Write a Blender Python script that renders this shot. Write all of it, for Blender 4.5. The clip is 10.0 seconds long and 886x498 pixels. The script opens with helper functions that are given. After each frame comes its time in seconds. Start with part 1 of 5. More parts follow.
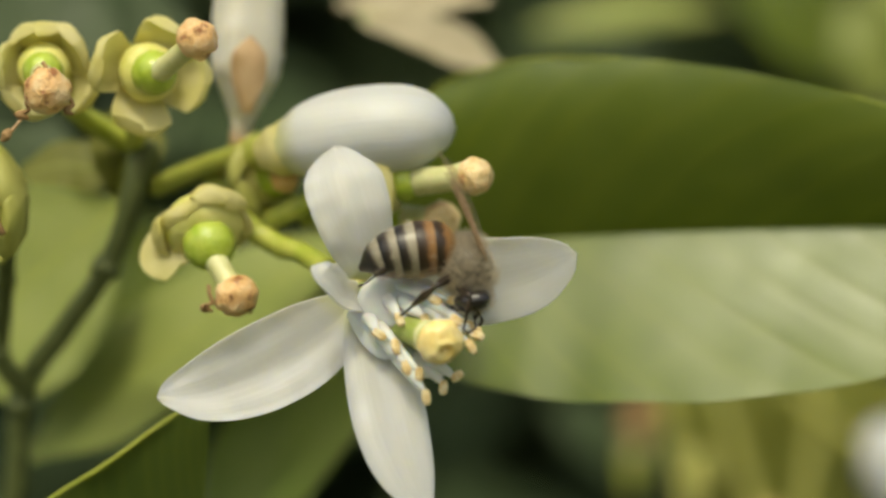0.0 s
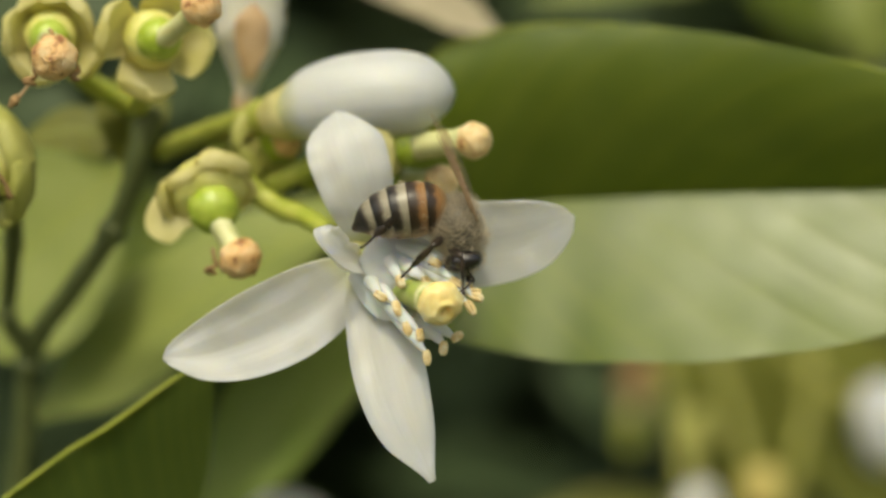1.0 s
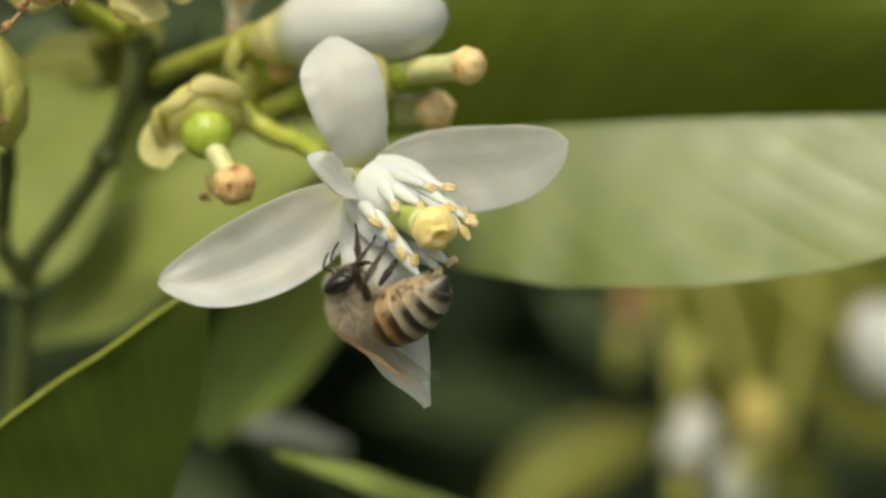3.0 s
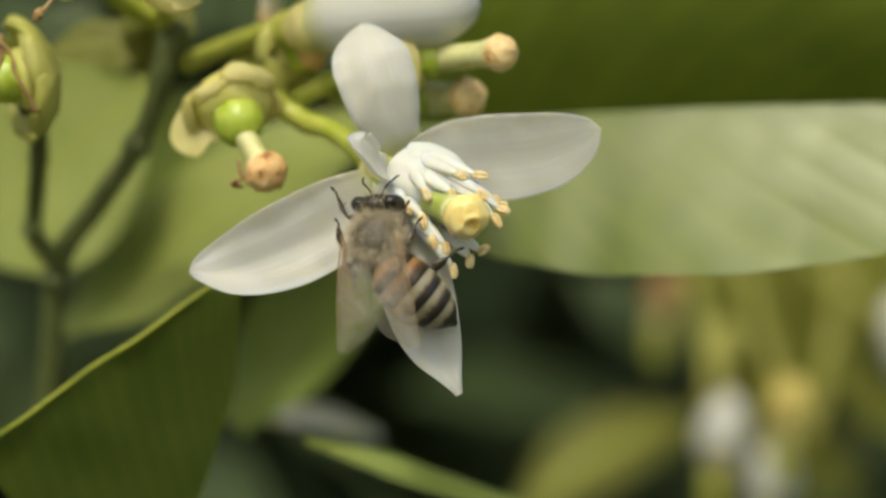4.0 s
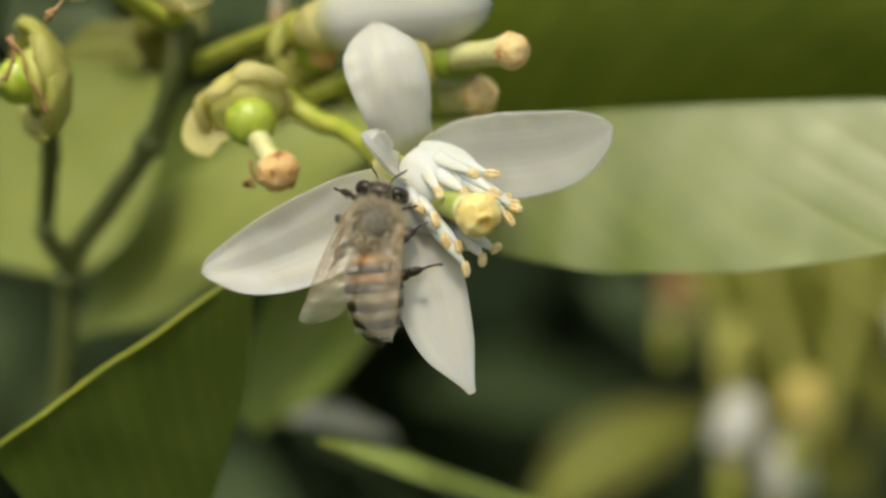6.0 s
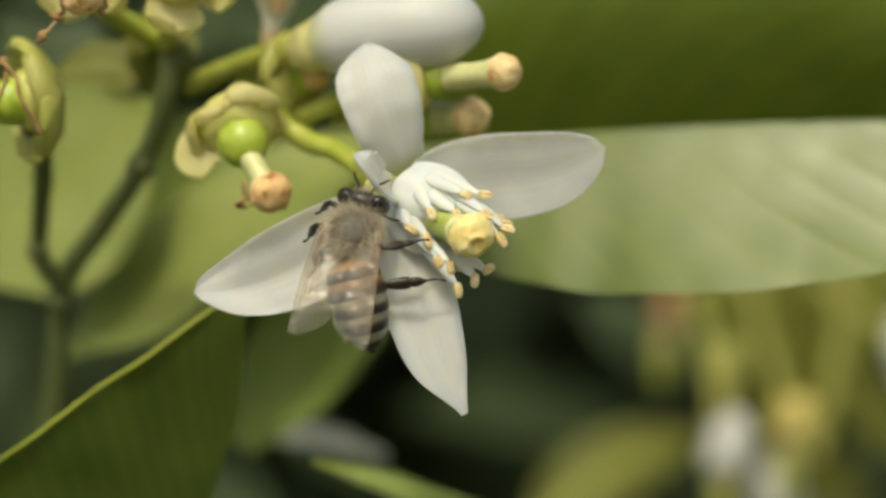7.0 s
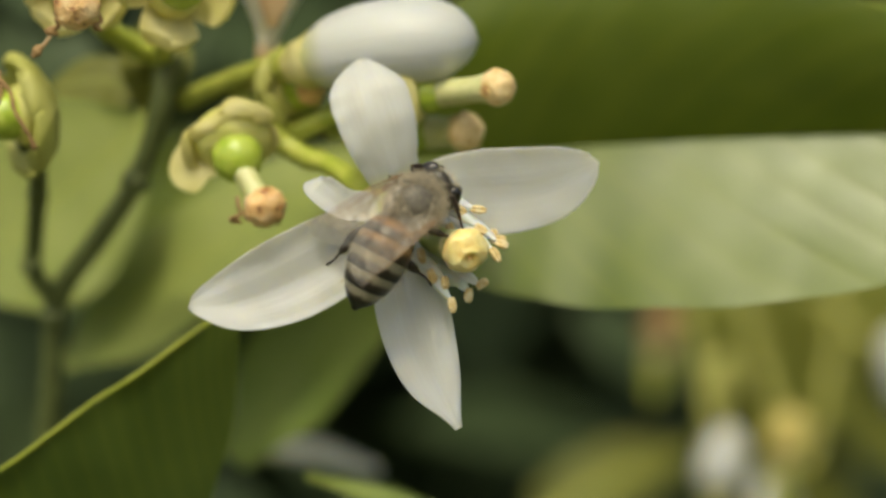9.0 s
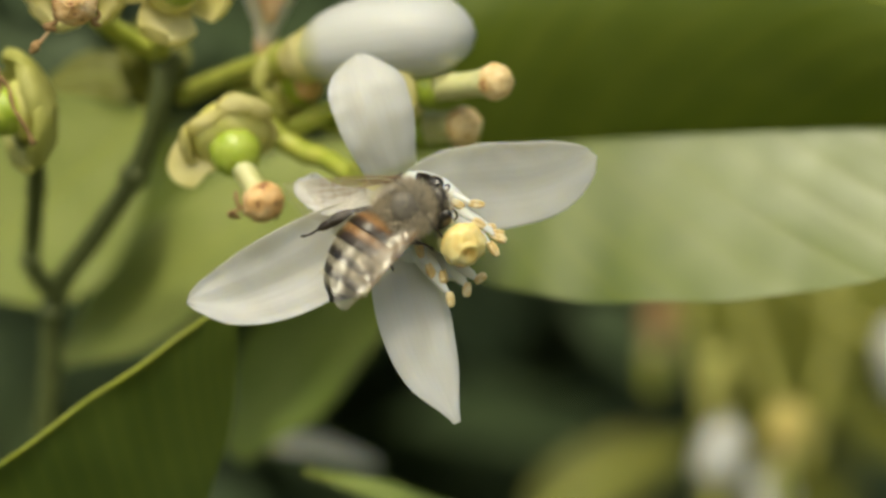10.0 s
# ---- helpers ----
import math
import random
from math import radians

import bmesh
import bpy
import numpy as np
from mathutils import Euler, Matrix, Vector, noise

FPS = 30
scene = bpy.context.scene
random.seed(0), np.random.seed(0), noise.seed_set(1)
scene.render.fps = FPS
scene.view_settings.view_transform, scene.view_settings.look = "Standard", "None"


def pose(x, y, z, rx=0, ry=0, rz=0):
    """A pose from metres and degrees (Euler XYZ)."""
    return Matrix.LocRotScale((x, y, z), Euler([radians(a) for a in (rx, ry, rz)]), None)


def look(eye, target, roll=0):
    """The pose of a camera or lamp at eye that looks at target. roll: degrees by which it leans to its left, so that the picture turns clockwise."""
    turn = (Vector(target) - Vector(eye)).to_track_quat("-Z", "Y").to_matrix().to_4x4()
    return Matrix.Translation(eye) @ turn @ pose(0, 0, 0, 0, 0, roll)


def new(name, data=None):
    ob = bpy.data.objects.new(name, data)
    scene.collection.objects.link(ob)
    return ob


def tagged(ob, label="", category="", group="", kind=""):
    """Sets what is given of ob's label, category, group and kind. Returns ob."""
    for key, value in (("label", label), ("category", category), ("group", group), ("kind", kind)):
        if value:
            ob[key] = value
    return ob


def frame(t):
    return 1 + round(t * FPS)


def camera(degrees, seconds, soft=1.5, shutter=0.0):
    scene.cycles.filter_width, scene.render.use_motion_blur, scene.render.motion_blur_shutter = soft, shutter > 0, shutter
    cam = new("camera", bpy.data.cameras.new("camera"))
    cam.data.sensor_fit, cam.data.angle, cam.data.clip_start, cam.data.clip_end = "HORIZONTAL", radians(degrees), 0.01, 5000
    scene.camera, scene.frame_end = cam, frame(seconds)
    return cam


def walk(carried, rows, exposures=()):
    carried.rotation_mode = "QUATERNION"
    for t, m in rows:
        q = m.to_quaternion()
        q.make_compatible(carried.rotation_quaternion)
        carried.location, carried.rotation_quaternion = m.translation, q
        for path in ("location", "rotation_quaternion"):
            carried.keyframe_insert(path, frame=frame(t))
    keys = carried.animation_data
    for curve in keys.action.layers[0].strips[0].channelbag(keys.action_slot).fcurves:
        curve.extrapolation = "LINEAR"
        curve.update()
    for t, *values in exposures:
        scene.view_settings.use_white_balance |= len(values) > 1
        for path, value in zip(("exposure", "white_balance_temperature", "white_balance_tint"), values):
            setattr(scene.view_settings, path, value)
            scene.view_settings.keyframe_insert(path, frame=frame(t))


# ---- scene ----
# A honey bee on a citrus blossom, seen through a macro lens. Plan unit: 0.04453 mm on the plane of sharp focus.
DIST, EYE, UNIT = 0.198, 1.30, 0.00004453
cam = camera(20.0, 10.0, soft=2.7)
cam.data.dof.use_dof = True
cam.data.dof.focus_distance = DIST - 0.0056
cam.data.dof.aperture_fstop = 11.0
# seconds, turn to the left, upwards, lean (in plan units and degrees), nearness
PATH = [
    (0.0, 39.4, 146.3, -0.05, 1.019), (0.25, 44.0, 122.0, 0.0, 1.008), (0.5, 44.9, 100.3, 0.03, 1.002),
    (1.0, 38.8, 78.5, 0.03, 1.0), (1.5, 36.5, 52.2, -0.02, 1.0), (2.0, 22.2, 32.6, -0.1, 0.999),
    (2.5, 0.0, 0.0, 0.0, 1.0), (3.0, 29.1, -54.0, 0.25, 1.001), (3.2, 42.0, -71.5, 0.25, 1.001),
    (4.5, 102.0, -78.3, 0.25, 1.004), (5.0, 109.8, -84.4, 0.38, 1.004), (5.5, 112.1, -83.6, 0.45, 1.004),
    (7.0, 93.6, -40.8, 0.5, 1.003), (7.5, 90.6, -14.5, 0.5, 1.001), (8.0, 89.0, -8.9, 0.35, 1.001),
    (8.5, 87.1, -10.3, 0.38, 1.001), (9.0, 82.6, -14.8, 0.48, 1.001), (9.5, 82.0, -19.8, 0.45, 1.0),
    (10.0, 79.4, -24.6, 0.6, 1.0),
]
FOCAL = DIST / UNIT
walk(cam, [(t, pose(0, DIST * (1 - 1 / s), EYE, 90 + math.degrees(math.atan(v / FOCAL)), lean, math.degrees(math.atan(u / FOCAL))))
           for t, u, v, lean, s in PATH], [(0.0, -0.15, 7500, -4), (10.0, -0.15, 7500, -4)])

# ---- light ----
SUN = Vector((-0.14, -0.70, 1.0)).normalized()          # where the sun stands
world = bpy.data.worlds.new("sky")
scene.world = world
world.use_nodes = True
wn = world.node_tree.nodes
sky = wn.new("ShaderNodeTexSky")
sky.sky_type, sky.sun_disc = "NISHITA", False
sky.sun_elevation, sky.sun_rotation = math.asin(SUN.z), math.atan2(SUN.x, SUN.y)
sky.dust_density, sky.air_density, sky.ozone_density = 4.0, 0.8, 0.6
wn["Background"].inputs["Strength"].default_value = 0.21
world.node_tree.links.new(sky.outputs[0], wn["Background"].inputs[0])
sun = new("sun", bpy.data.lights.new("sun", "SUN"))
sun.data.energy, sun.data.angle, sun.data.color = 1.8, radians(5.0), (1.0, 0.96, 0.90)
sun.matrix_world = look(SUN * 3, (0, 0, 0))


# ---- materials ----
def nodes(name):
    m = bpy.data.materials.new(name)
    m.use_nodes = True
    n = m.node_tree.nodes
    return m, n, m.node_tree.links, n["Principled BSDF"], n["Material Output"]


def ramp(n, links, fac, stops):
    r = n.new("ShaderNodeValToRGB")
    while len(r.color_ramp.elements) < len(stops):
        r.color_ramp.elements.new(0.5)
    for e, (p, c) in zip(r.color_ramp.elements, stops):
        e.position, e.color = p, (*c, 1)
    links.new(fac, r.inputs[0])
    return r.outputs[0]


def grain(n, links, scale, detail=4.0, stretch=None, uv=False):
    tc = n.new("ShaderNodeTexCoord")
    mp = n.new("ShaderNodeMapping")
    if stretch:
        mp.inputs["Scale"].default_value = stretch
    links.new(tc.outputs["UV" if uv else "Object"], mp.inputs[0])
    t = n.new("ShaderNodeTexNoise")
    t.inputs["Scale"].default_value, t.inputs["Detail"].default_value = scale, detail
    links.new(mp.outputs[0], t.inputs["Vector"])
    return t.outputs["Fac"]


def bump(n, links, height, bsdf, strength, distance):
    b = n.new("ShaderNodeBump")
    b.inputs["Strength"].default_value, b.inputs["Distance"].default_value = strength, distance
    links.new(height, b.inputs["Height"])
    links.new(b.outputs[0], bsdf.inputs["Normal"])
    return b.outputs[0]


def thin(n, links, bsdf, out, colour, share):
    """Lets light through a leaf or petal: colour is a socket or a tuple."""
    tr = n.new("ShaderNodeBsdfTranslucent")
    if isinstance(colour, tuple):
        tr.inputs[0].default_value = (*colour, 1)
    else:
        links.new(colour, tr.inputs[0])
    mix = n.new("ShaderNodeMixShader")
    mix.inputs[0].default_value = share
    links.new(bsdf.outputs[0], mix.inputs[1])
    links.new(tr.outputs[0], mix.inputs[2])
    links.new(mix.outputs[0], out.inputs[0])


def multiply(n, links, a, b):
    m = n.new("ShaderNodeMath")
    m.operation = "MULTIPLY"
    for s, v in zip(m.inputs, (a, b)):
        if isinstance(v, (int, float)):
            s.default_value = v
        else:
            links.new(v, s)
    return m.outputs[0]


def plain(name, stops, scale, rough=0.5, relief=0.3, depth=0.0001, through_share=0.0, through_colour=None, spec=0.5, sss=0.0, stretch=None):
    """A material of mottled colour with fine relief; scale is per metre."""
    m, n, links, p, out = nodes(name)
    f = grain(n, links, scale, 5.0, stretch)
    links.new(ramp(n, links, f, stops), p.inputs["Base Color"])
    p.inputs["Roughness"].default_value = rough
    p.inputs["Specular IOR Level"].default_value = spec
    bump(n, links, grain(n, links, scale * 4, 3.0, stretch), p, relief, depth)
    if sss:
        p.inputs["Subsurface Weight"].default_value = sss
        p.inputs["Subsurface Radius"].default_value = (0.0012, 0.0009, 0.0005)
        p.inputs["Subsurface Scale"].default_value = 1.0
    if through_share:
        thin(n, links, p, out, through_colour, through_share)
    return m


def leaf_material(name, dark, light, trans, share, rough, spec=0.5):
    """Waxy leaf blade: UV u runs along it, v across it; side veins and pores in relief."""
    m, n, links, p, out = nodes(name)
    tc = n.new("ShaderNodeTexCoord")
    sep = n.new("ShaderNodeSeparateXYZ")
    links.new(tc.outputs["UV"], sep.inputs[0])
    a = n.new("ShaderNodeMath")
    a.operation = "SUBTRACT"
    links.new(sep.outputs[1], a.inputs[0])
    a.inputs[1].default_value = 0.5
    b = n.new("ShaderNodeMath")
    b.operation = "ABSOLUTE"
    links.new(a.outputs[0], b.inputs[0])
    along = n.new("ShaderNodeMath")
    along.operation = "MULTIPLY_ADD"
    links.new(b.outputs[0], along.inputs[0])
    along.inputs[1].default_value = -0.45
    links.new(sep.outputs[0], along.inputs[2])
    comb = n.new("ShaderNodeCombineXYZ")
    links.new(along.outputs[0], comb.inputs[0])
    w = n.new("ShaderNodeTexWave")
    w.inputs["Scale"].default_value, w.inputs["Distortion"].default_value = 4.2, 5.0
    w.inputs["Detail"].default_value, w.inputs["Detail Scale"].default_value = 2.0, 1.5
    links.new(comb.outputs[0], w.inputs["Vector"])
    vein = ramp(n, links, w.outputs["Fac"], [(0.0, (0, 0, 0)), (0.7, (0.3, 0.3, 0.3)), (1.0, (1, 1, 1))])
    f = grain(n, links, 160, 6.0)
    c = ramp(n, links, f, [(0.25, dark), (0.75, light)])
    mix = n.new("ShaderNodeMixRGB")
    mix.inputs[2].default_value = (light[0] * 1.5, light[1] * 1.25, light[2] * 1.3, 1)
    links.new(multiply(n, links, vein, 0.10), mix.inputs[0])
    links.new(c, mix.inputs[1])
    links.new(mix.outputs[0], p.inputs["Base Color"])
    patch = grain(n, links, 150, 3.0)
    links.new(ramp(n, links, patch, [(0.30, (rough - 0.07,) * 3), (0.70, (rough + 0.06,) * 3)]), p.inputs["Roughness"])
    p.inputs["Specular IOR Level"].default_value = spec
    h = n.new("ShaderNodeMath")
    h.operation = "MULTIPLY_ADD"
    links.new(grain(n, links, 700, 4.0), h.inputs[0])
    h.inputs[1].default_value = 0.5
    links.new(vein, h.inputs[2])
    bump(n, links, h.outputs[0], p, 0.16, 0.00016)
    glow = n.new("ShaderNodeMixRGB")
    glow.inputs[1].default_value = (trans[0] * 0.95, trans[1] * 0.96, trans[2] * 0.9, 1)
    glow.inputs[2].default_value = (trans[0] * 1.10, trans[1] * 1.07, trans[2], 1)
    links.new(vein, glow.inputs[0])
    thin(n, links, p, out, glow.outputs[0], share)
    return m


def petal_material(name, white, base, share, rough=0.42):
    """Waxy white petal, lit through: fine lengthwise streaks, a greenish base."""
    m, n, links, p, out = nodes(name)
    tc = n.new("ShaderNodeTexCoord")
    sep = n.new("ShaderNodeSeparateXYZ")
    links.new(tc.outputs["UV"], sep.inputs[0])
    streak = grain(n, links, 5.0, 3.0, (0.35, 3.4, 1), uv=True)
    mottle = grain(n, links, 420, 3.0)
    c = ramp(n, links, sep.outputs[0], [(0.0, base), (0.20, white), (0.94, white), (1.0, (white[0], white[1] * 0.98, white[2] * 0.92))])
    s = ramp(n, links, streak, [(0.3, (0.965, 0.965, 0.95)), (0.65, (1, 1, 1))])
    mix = n.new("ShaderNodeMixRGB")
    mix.blend_type, mix.inputs[0].default_value = "MULTIPLY", 1.0
    links.new(c, mix.inputs[1])
    links.new(s, mix.inputs[2])
    links.new(mix.outputs[0], p.inputs["Base Color"])
    links.new(ramp(n, links, mottle, [(0.3, (rough - 0.08,) * 3), (0.7, (rough + 0.12,) * 3)]), p.inputs["Roughness"])
    p.inputs["Specular IOR Level"].default_value = 0.5
    p.inputs["Subsurface Weight"].default_value = 0.9
    p.inputs["Subsurface Radius"].default_value = (0.0011, 0.0010, 0.0007)
    p.inputs["Subsurface Scale"].default_value = 1.0
    h = n.new("ShaderNodeMath")
    h.operation = "MULTIPLY_ADD"
    links.new(grain(n, links, 1500, 3.0), h.inputs[0])
    h.inputs[1].default_value = 0.3
    links.new(streak, h.inputs[2])
    bump(n, links, h.outputs[0], p, 0.26, 0.00018)
    tint = n.new("ShaderNodeMixRGB")
    tint.blend_type, tint.inputs[0].default_value, tint.inputs[2].default_value = "MULTIPLY", 1.0, (1.0, 0.99, 0.90, 1)
    links.new(mix.outputs[0], tint.inputs[1])
    thin(n, links, p, out, tint.outputs[0], share)
    return m


PETAL = petal_material("petal", (0.73, 0.73, 0.72), (0.72, 0.74, 0.41), 0.36)
BUD = petal_material("bud_petal", (0.72, 0.72, 0.68), (0.66, 0.66, 0.28), 0.22)
LEAF = leaf_material("leaf_blade", (0.095, 0.135, 0.009), (0.150, 0.195, 0.018), (0.44, 0.48, 0.012), 0.26, 0.42, 0.85)
# lighter copy of the blade: sunlight on far leaves put into the colour
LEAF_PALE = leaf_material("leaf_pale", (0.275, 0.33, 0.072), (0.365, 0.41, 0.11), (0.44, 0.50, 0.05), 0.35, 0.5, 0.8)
LEAF_MID = leaf_material("leaf_mid", (0.185, 0.26, 0.038), (0.26, 0.33, 0.068), (0.42, 0.50, 0.05), 0.36, 0.5, 0.6)
LEAF_OLIVE = leaf_material("leaf_olive", (0.135, 0.145, 0.02), (0.19, 0.195, 0.036), (0.38, 0.38, 0.04), 0.34, 0.55, 0.3)
LEAF_DARK = leaf_material("leaf_dark", (0.050, 0.082, 0.011), (0.098, 0.138, 0.018), (0.44, 0.50, 0.02), 0.32, 0.48, 0.6)
# darker copy of the blade: background shade partly put into the colour
LEAF_SHADED = leaf_material("leaf_shaded", (0.050, 0.074, 0.032), (0.080, 0.112, 0.050), (0.16, 0.20, 0.06), 0.22, 0.5, 0.2)
# yellow-green edge tubes: light caught by the leaf edge, put into the colour
RIM_LIGHT = plain("leaf_rim_light", [(0.3, (0.35, 0.40, 0.05)), (0.7, (0.50, 0.52, 0.09))], 400, 0.4, through_share=0.35, through_colour=(0.6, 0.65, 0.1))
STEM = plain("green_stem", [(0.3, (0.34, 0.40, 0.05)), (0.7, (0.52, 0.54, 0.12))], 500, 0.40, 0.4, 0.0002, sss=0.15)
STEM_DULL = plain("dull_stem", [(0.3, (0.29, 0.32, 0.042)), (0.7, (0.44, 0.45, 0.085))], 500, 0.5, 0.4, 0.0002, sss=0.1)
LEAF_STALK = plain("olive_stalk", [(0.3, (0.18, 0.18, 0.025)), (0.7, (0.28, 0.27, 0.05))], 500, 0.55)
TWIG = plain("dark_twig", [(0.3, (0.07, 0.085, 0.022)), (0.7, (0.12, 0.14, 0.04))], 700, 0.55, 0.6, 0.0003)
SEPAL = plain("sepal", [(0.25, (0.66, 0.60, 0.20)), (0.75, (0.82, 0.75, 0.44))], 350, 0.48, 0.3, 0.0002, 0.4, (0.85, 0.82, 0.35))
OVARY = plain("ovary", [(0.3, (0.32, 0.43, 0.04)), (0.7, (0.48, 0.55, 0.10))], 900, 0.26, 0.35, 0.00015, sss=0.2)
PISTIL = plain("pistil", [(0.3, (0.32, 0.39, 0.08)), (0.7, (0.47, 0.52, 0.17))], 600, 0.35, 0.3, 0.00015, sss=0.2)
STYLE = plain("style", [(0.3, (0.52, 0.53, 0.22)), (0.7, (0.66, 0.64, 0.34))], 800, 0.42, 0.3, 0.0001, sss=0.25)
STIGMA_OLD = plain("stigma_old", [(0.34, (0.34, 0.14, 0.05)), (0.43, (0.74, 0.45, 0.19)), (0.7, (0.86, 0.63, 0.35))], 900, 0.35, 0.7, 0.0003, sss=0.2)
STIGMA = plain("stigma", [(0.30, (0.83, 0.58, 0.17)), (0.5, (0.87, 0.69, 0.28)), (0.72, (0.88, 0.77, 0.44))], 500, 0.26, 0.35, 0.0002, sss=0.3)
STIGMA_TAN = plain("stigma_tan", [(0.33, (0.42, 0.20, 0.08)), (0.40, (0.70, 0.48, 0.20)), (0.7, (0.84, 0.66, 0.38))], 800, 0.4, 0.6, 0.0003, sss=0.2)
OCHRE = plain("ochre_bud", [(0.3, (0.42, 0.33, 0.08)), (0.7, (0.52, 0.43, 0.14))], 400, 0.5)
SEPAL_DULL = plain("sepal_dull", [(0.25, (0.46, 0.46, 0.10)), (0.75, (0.60, 0.58, 0.20))], 350, 0.5, 0.3, 0.0002, 0.3, (0.5, 0.5, 0.1))
DISC = plain("nectar_disc", [(0.3, (0.58, 0.56, 0.13)), (0.7, (0.74, 0.69, 0.27))], 500, 0.4, 0.4, 0.0002, sss=0.2)
FILAMENT = plain("filament", [(0.3, (0.78, 0.78, 0.75)), (0.7, (0.83, 0.83, 0.80))], 900, 0.42, 0.25, 0.0001, 0.25, (0.86, 0.86, 0.78), sss=0.7)
ANTHER = plain("anther", [(0.3, (0.66, 0.46, 0.19)), (0.5, (0.76, 0.58, 0.29)), (0.7, (0.86, 0.76, 0.52))], 1800, 0.65, 0.9, 0.0002, sss=0.15)
WITHER = plain("withered", [(0.3, (0.22, 0.12, 0.045)), (0.7, (0.42, 0.26, 0.11))], 700, 0.7, 0.8, 0.0003)
FUNNEL = petal_material("withered_petal", (0.74, 0.71, 0.62), (0.52, 0.33, 0.15), 0.3)
BEIGE = plain("beige_petal", [(0.3, (0.40, 0.34, 0.21)), (0.7, (0.54, 0.47, 0.31))], 300, 0.6, 0.4, 0.0003, 0.3, (0.5, 0.44, 0.26))
TAN = plain("tan_petal", [(0.3, (0.55, 0.36, 0.18)), (0.7, (0.72, 0.55, 0.34))], 300, 0.55, 0.5, 0.0003, 0.35, (0.75, 0.5, 0.25))
SOIL = plain("soil", [(0.3, (0.07, 0.082, 0.033)), (0.7, (0.13, 0.135, 0.06))], 12, 0.9, 0.8, 0.02)


# ---- building helpers ----
def P(x, y, d=0.0):
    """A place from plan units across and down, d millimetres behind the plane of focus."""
    k = 1 + d * 0.001 / DIST
    return Vector(((x - 784) * UNIT * k, DIST + d * 0.001, EYE + (441 - y) * UNIT * k))


def mesh_of(bm, name, material):
    me = bpy.data.meshes.new(name)
    bmesh.ops.recalc_face_normals(bm, faces=bm.faces)
    for f in bm.faces:
        f.smooth = True
    bm.to_mesh(me)
    bm.free()
    me.materials.append(material)
    return me


def part(name, bm, material, parent=None, label="", at=None):
    ob = new(name, mesh_of(bm, name, material))
    if parent:
        ob.parent = parent
    if at is not None:
        ob.matrix_basis = at
    return tagged(ob, label)


def thing(name, label, category, place=None, group=""):
    ob = new(name)
    ob.empty_display_size = 0.002
    if place is not None:
        ob.location = place
    return tagged(ob, label, category, group)


def smooth(pts, n):
    """n+1 places along a smooth curve through the points."""
    pts = [Vector(p) for p in pts]
    ext = [pts[0] * 2 - pts[1]] + pts + [pts[-1] * 2 - pts[-2]]
    out = []
    for i in range(n + 1):
        s = i / n * (len(pts) - 1)
        k = min(int(s), len(pts) - 2)
        f = s - k
        a, b, c, e = ext[k:k + 4]
        out.append(0.5 * ((2 * b) + (c - a) * f + (2 * a - 5 * b + 4 * c - e) * f * f + (3 * b - a - 3 * c + e) * f ** 3))
    return out


def blend(vals, s):
    """A smooth profile through evenly spread values."""
    x = s * (len(vals) - 1)
    k = min(int(x), len(vals) - 2)
    f = x - k
    a, b, c, e = vals[max(k - 1, 0)], vals[k], vals[k + 1], vals[min(k + 2, len(vals) - 1)]
    q = 0.5 * (2 * b + (c - a) * f + (2 * a - 5 * b + 4 * c - e) * f * f + (3 * b - a - 3 * c + e) * f ** 3)
    return min(max(q, min(b, c) * 0.9), max(b, c) * 1.06) if min(b, c) >= 0 else q


def rounded(u, end):
    """Narrows the last stretch to a round end."""
    if not end or u <= 1 - end:
        return 1.0
    return max(0.03, math.sqrt(max(0.0, 1 - ((u - 1 + end) / end) ** 2)))


def tube(bm, pts, radii, n=24, sides=10, lumps=0.0, seed=0, origin=Vector(), squash=1.0, lobes=0, lobe_depth=0.0, end=0.0):
    """A tapering round body along a curve. radii in millimetres, spread evenly along it."""
    cs = smooth(pts, n)
    rings, uvl = [], bm.loops.layers.uv.verify()
    t0 = (cs[1] - cs[0]).normalized()
    side = t0.orthogonal().normalized()
    for i, c in enumerate(cs):
        t = (cs[min(i + 1, n)] - cs[max(i - 1, 0)]).normalized()
        side = (side - t * side.dot(t)).normalized()
        up = t.cross(side)
        r = blend(radii, i / n) * 0.001 * rounded(i / n, end)
        ring = []
        for j in range(sides):
            a = 2 * math.pi * j / sides
            q = r * (1 + lumps * noise.noise(c * 900 + Vector((math.cos(a), math.sin(a), seed)) * 1.2))
            if lobes:
                q *= 1 - lobe_depth * abs(math.sin(a * lobes / 2)) ** 8
            ring.append(bm.verts.new(c + side * math.cos(a) * q + up * math.sin(a) * q * squash - origin))
        rings.append(ring)
    for i in range(n):
        for j in range(sides):
            f = bm.faces.new((rings[i][j], rings[i][(j + 1) % sides], rings[i + 1][(j + 1) % sides], rings[i + 1][j]))
            for lp, (u, v) in zip(f.loops, ((i, j), (i, j + 1), (i + 1, j + 1), (i + 1, j))):
                lp[uvl].uv = (u / n, v / sides)
    bm.faces.new(rings[0][::-1])
    bm.faces.new(rings[-1])
    return bm


def ball(bm, centre, radii, axis=Vector((0, 0, 1)), rings=10, sides=14, lumps=0.0, seed=0):
    """A lumpy ellipsoid; radii in millimetres, the last along axis."""
    q = Vector(axis).to_track_quat("Z", "Y").to_matrix()
    made = bmesh.ops.create_uvsphere(bm, u_segments=sides, v_segments=rings, radius=1.0)["verts"]
    for v in made:
        k = 1 + lumps * noise.noise(v.co * 2.3 + Vector((seed, 0, 0)))
        v.co = Vector(centre) + q @ Vector([v.co[i] * radii[i] * 0.001 * k for i in range(3)])
    return bm


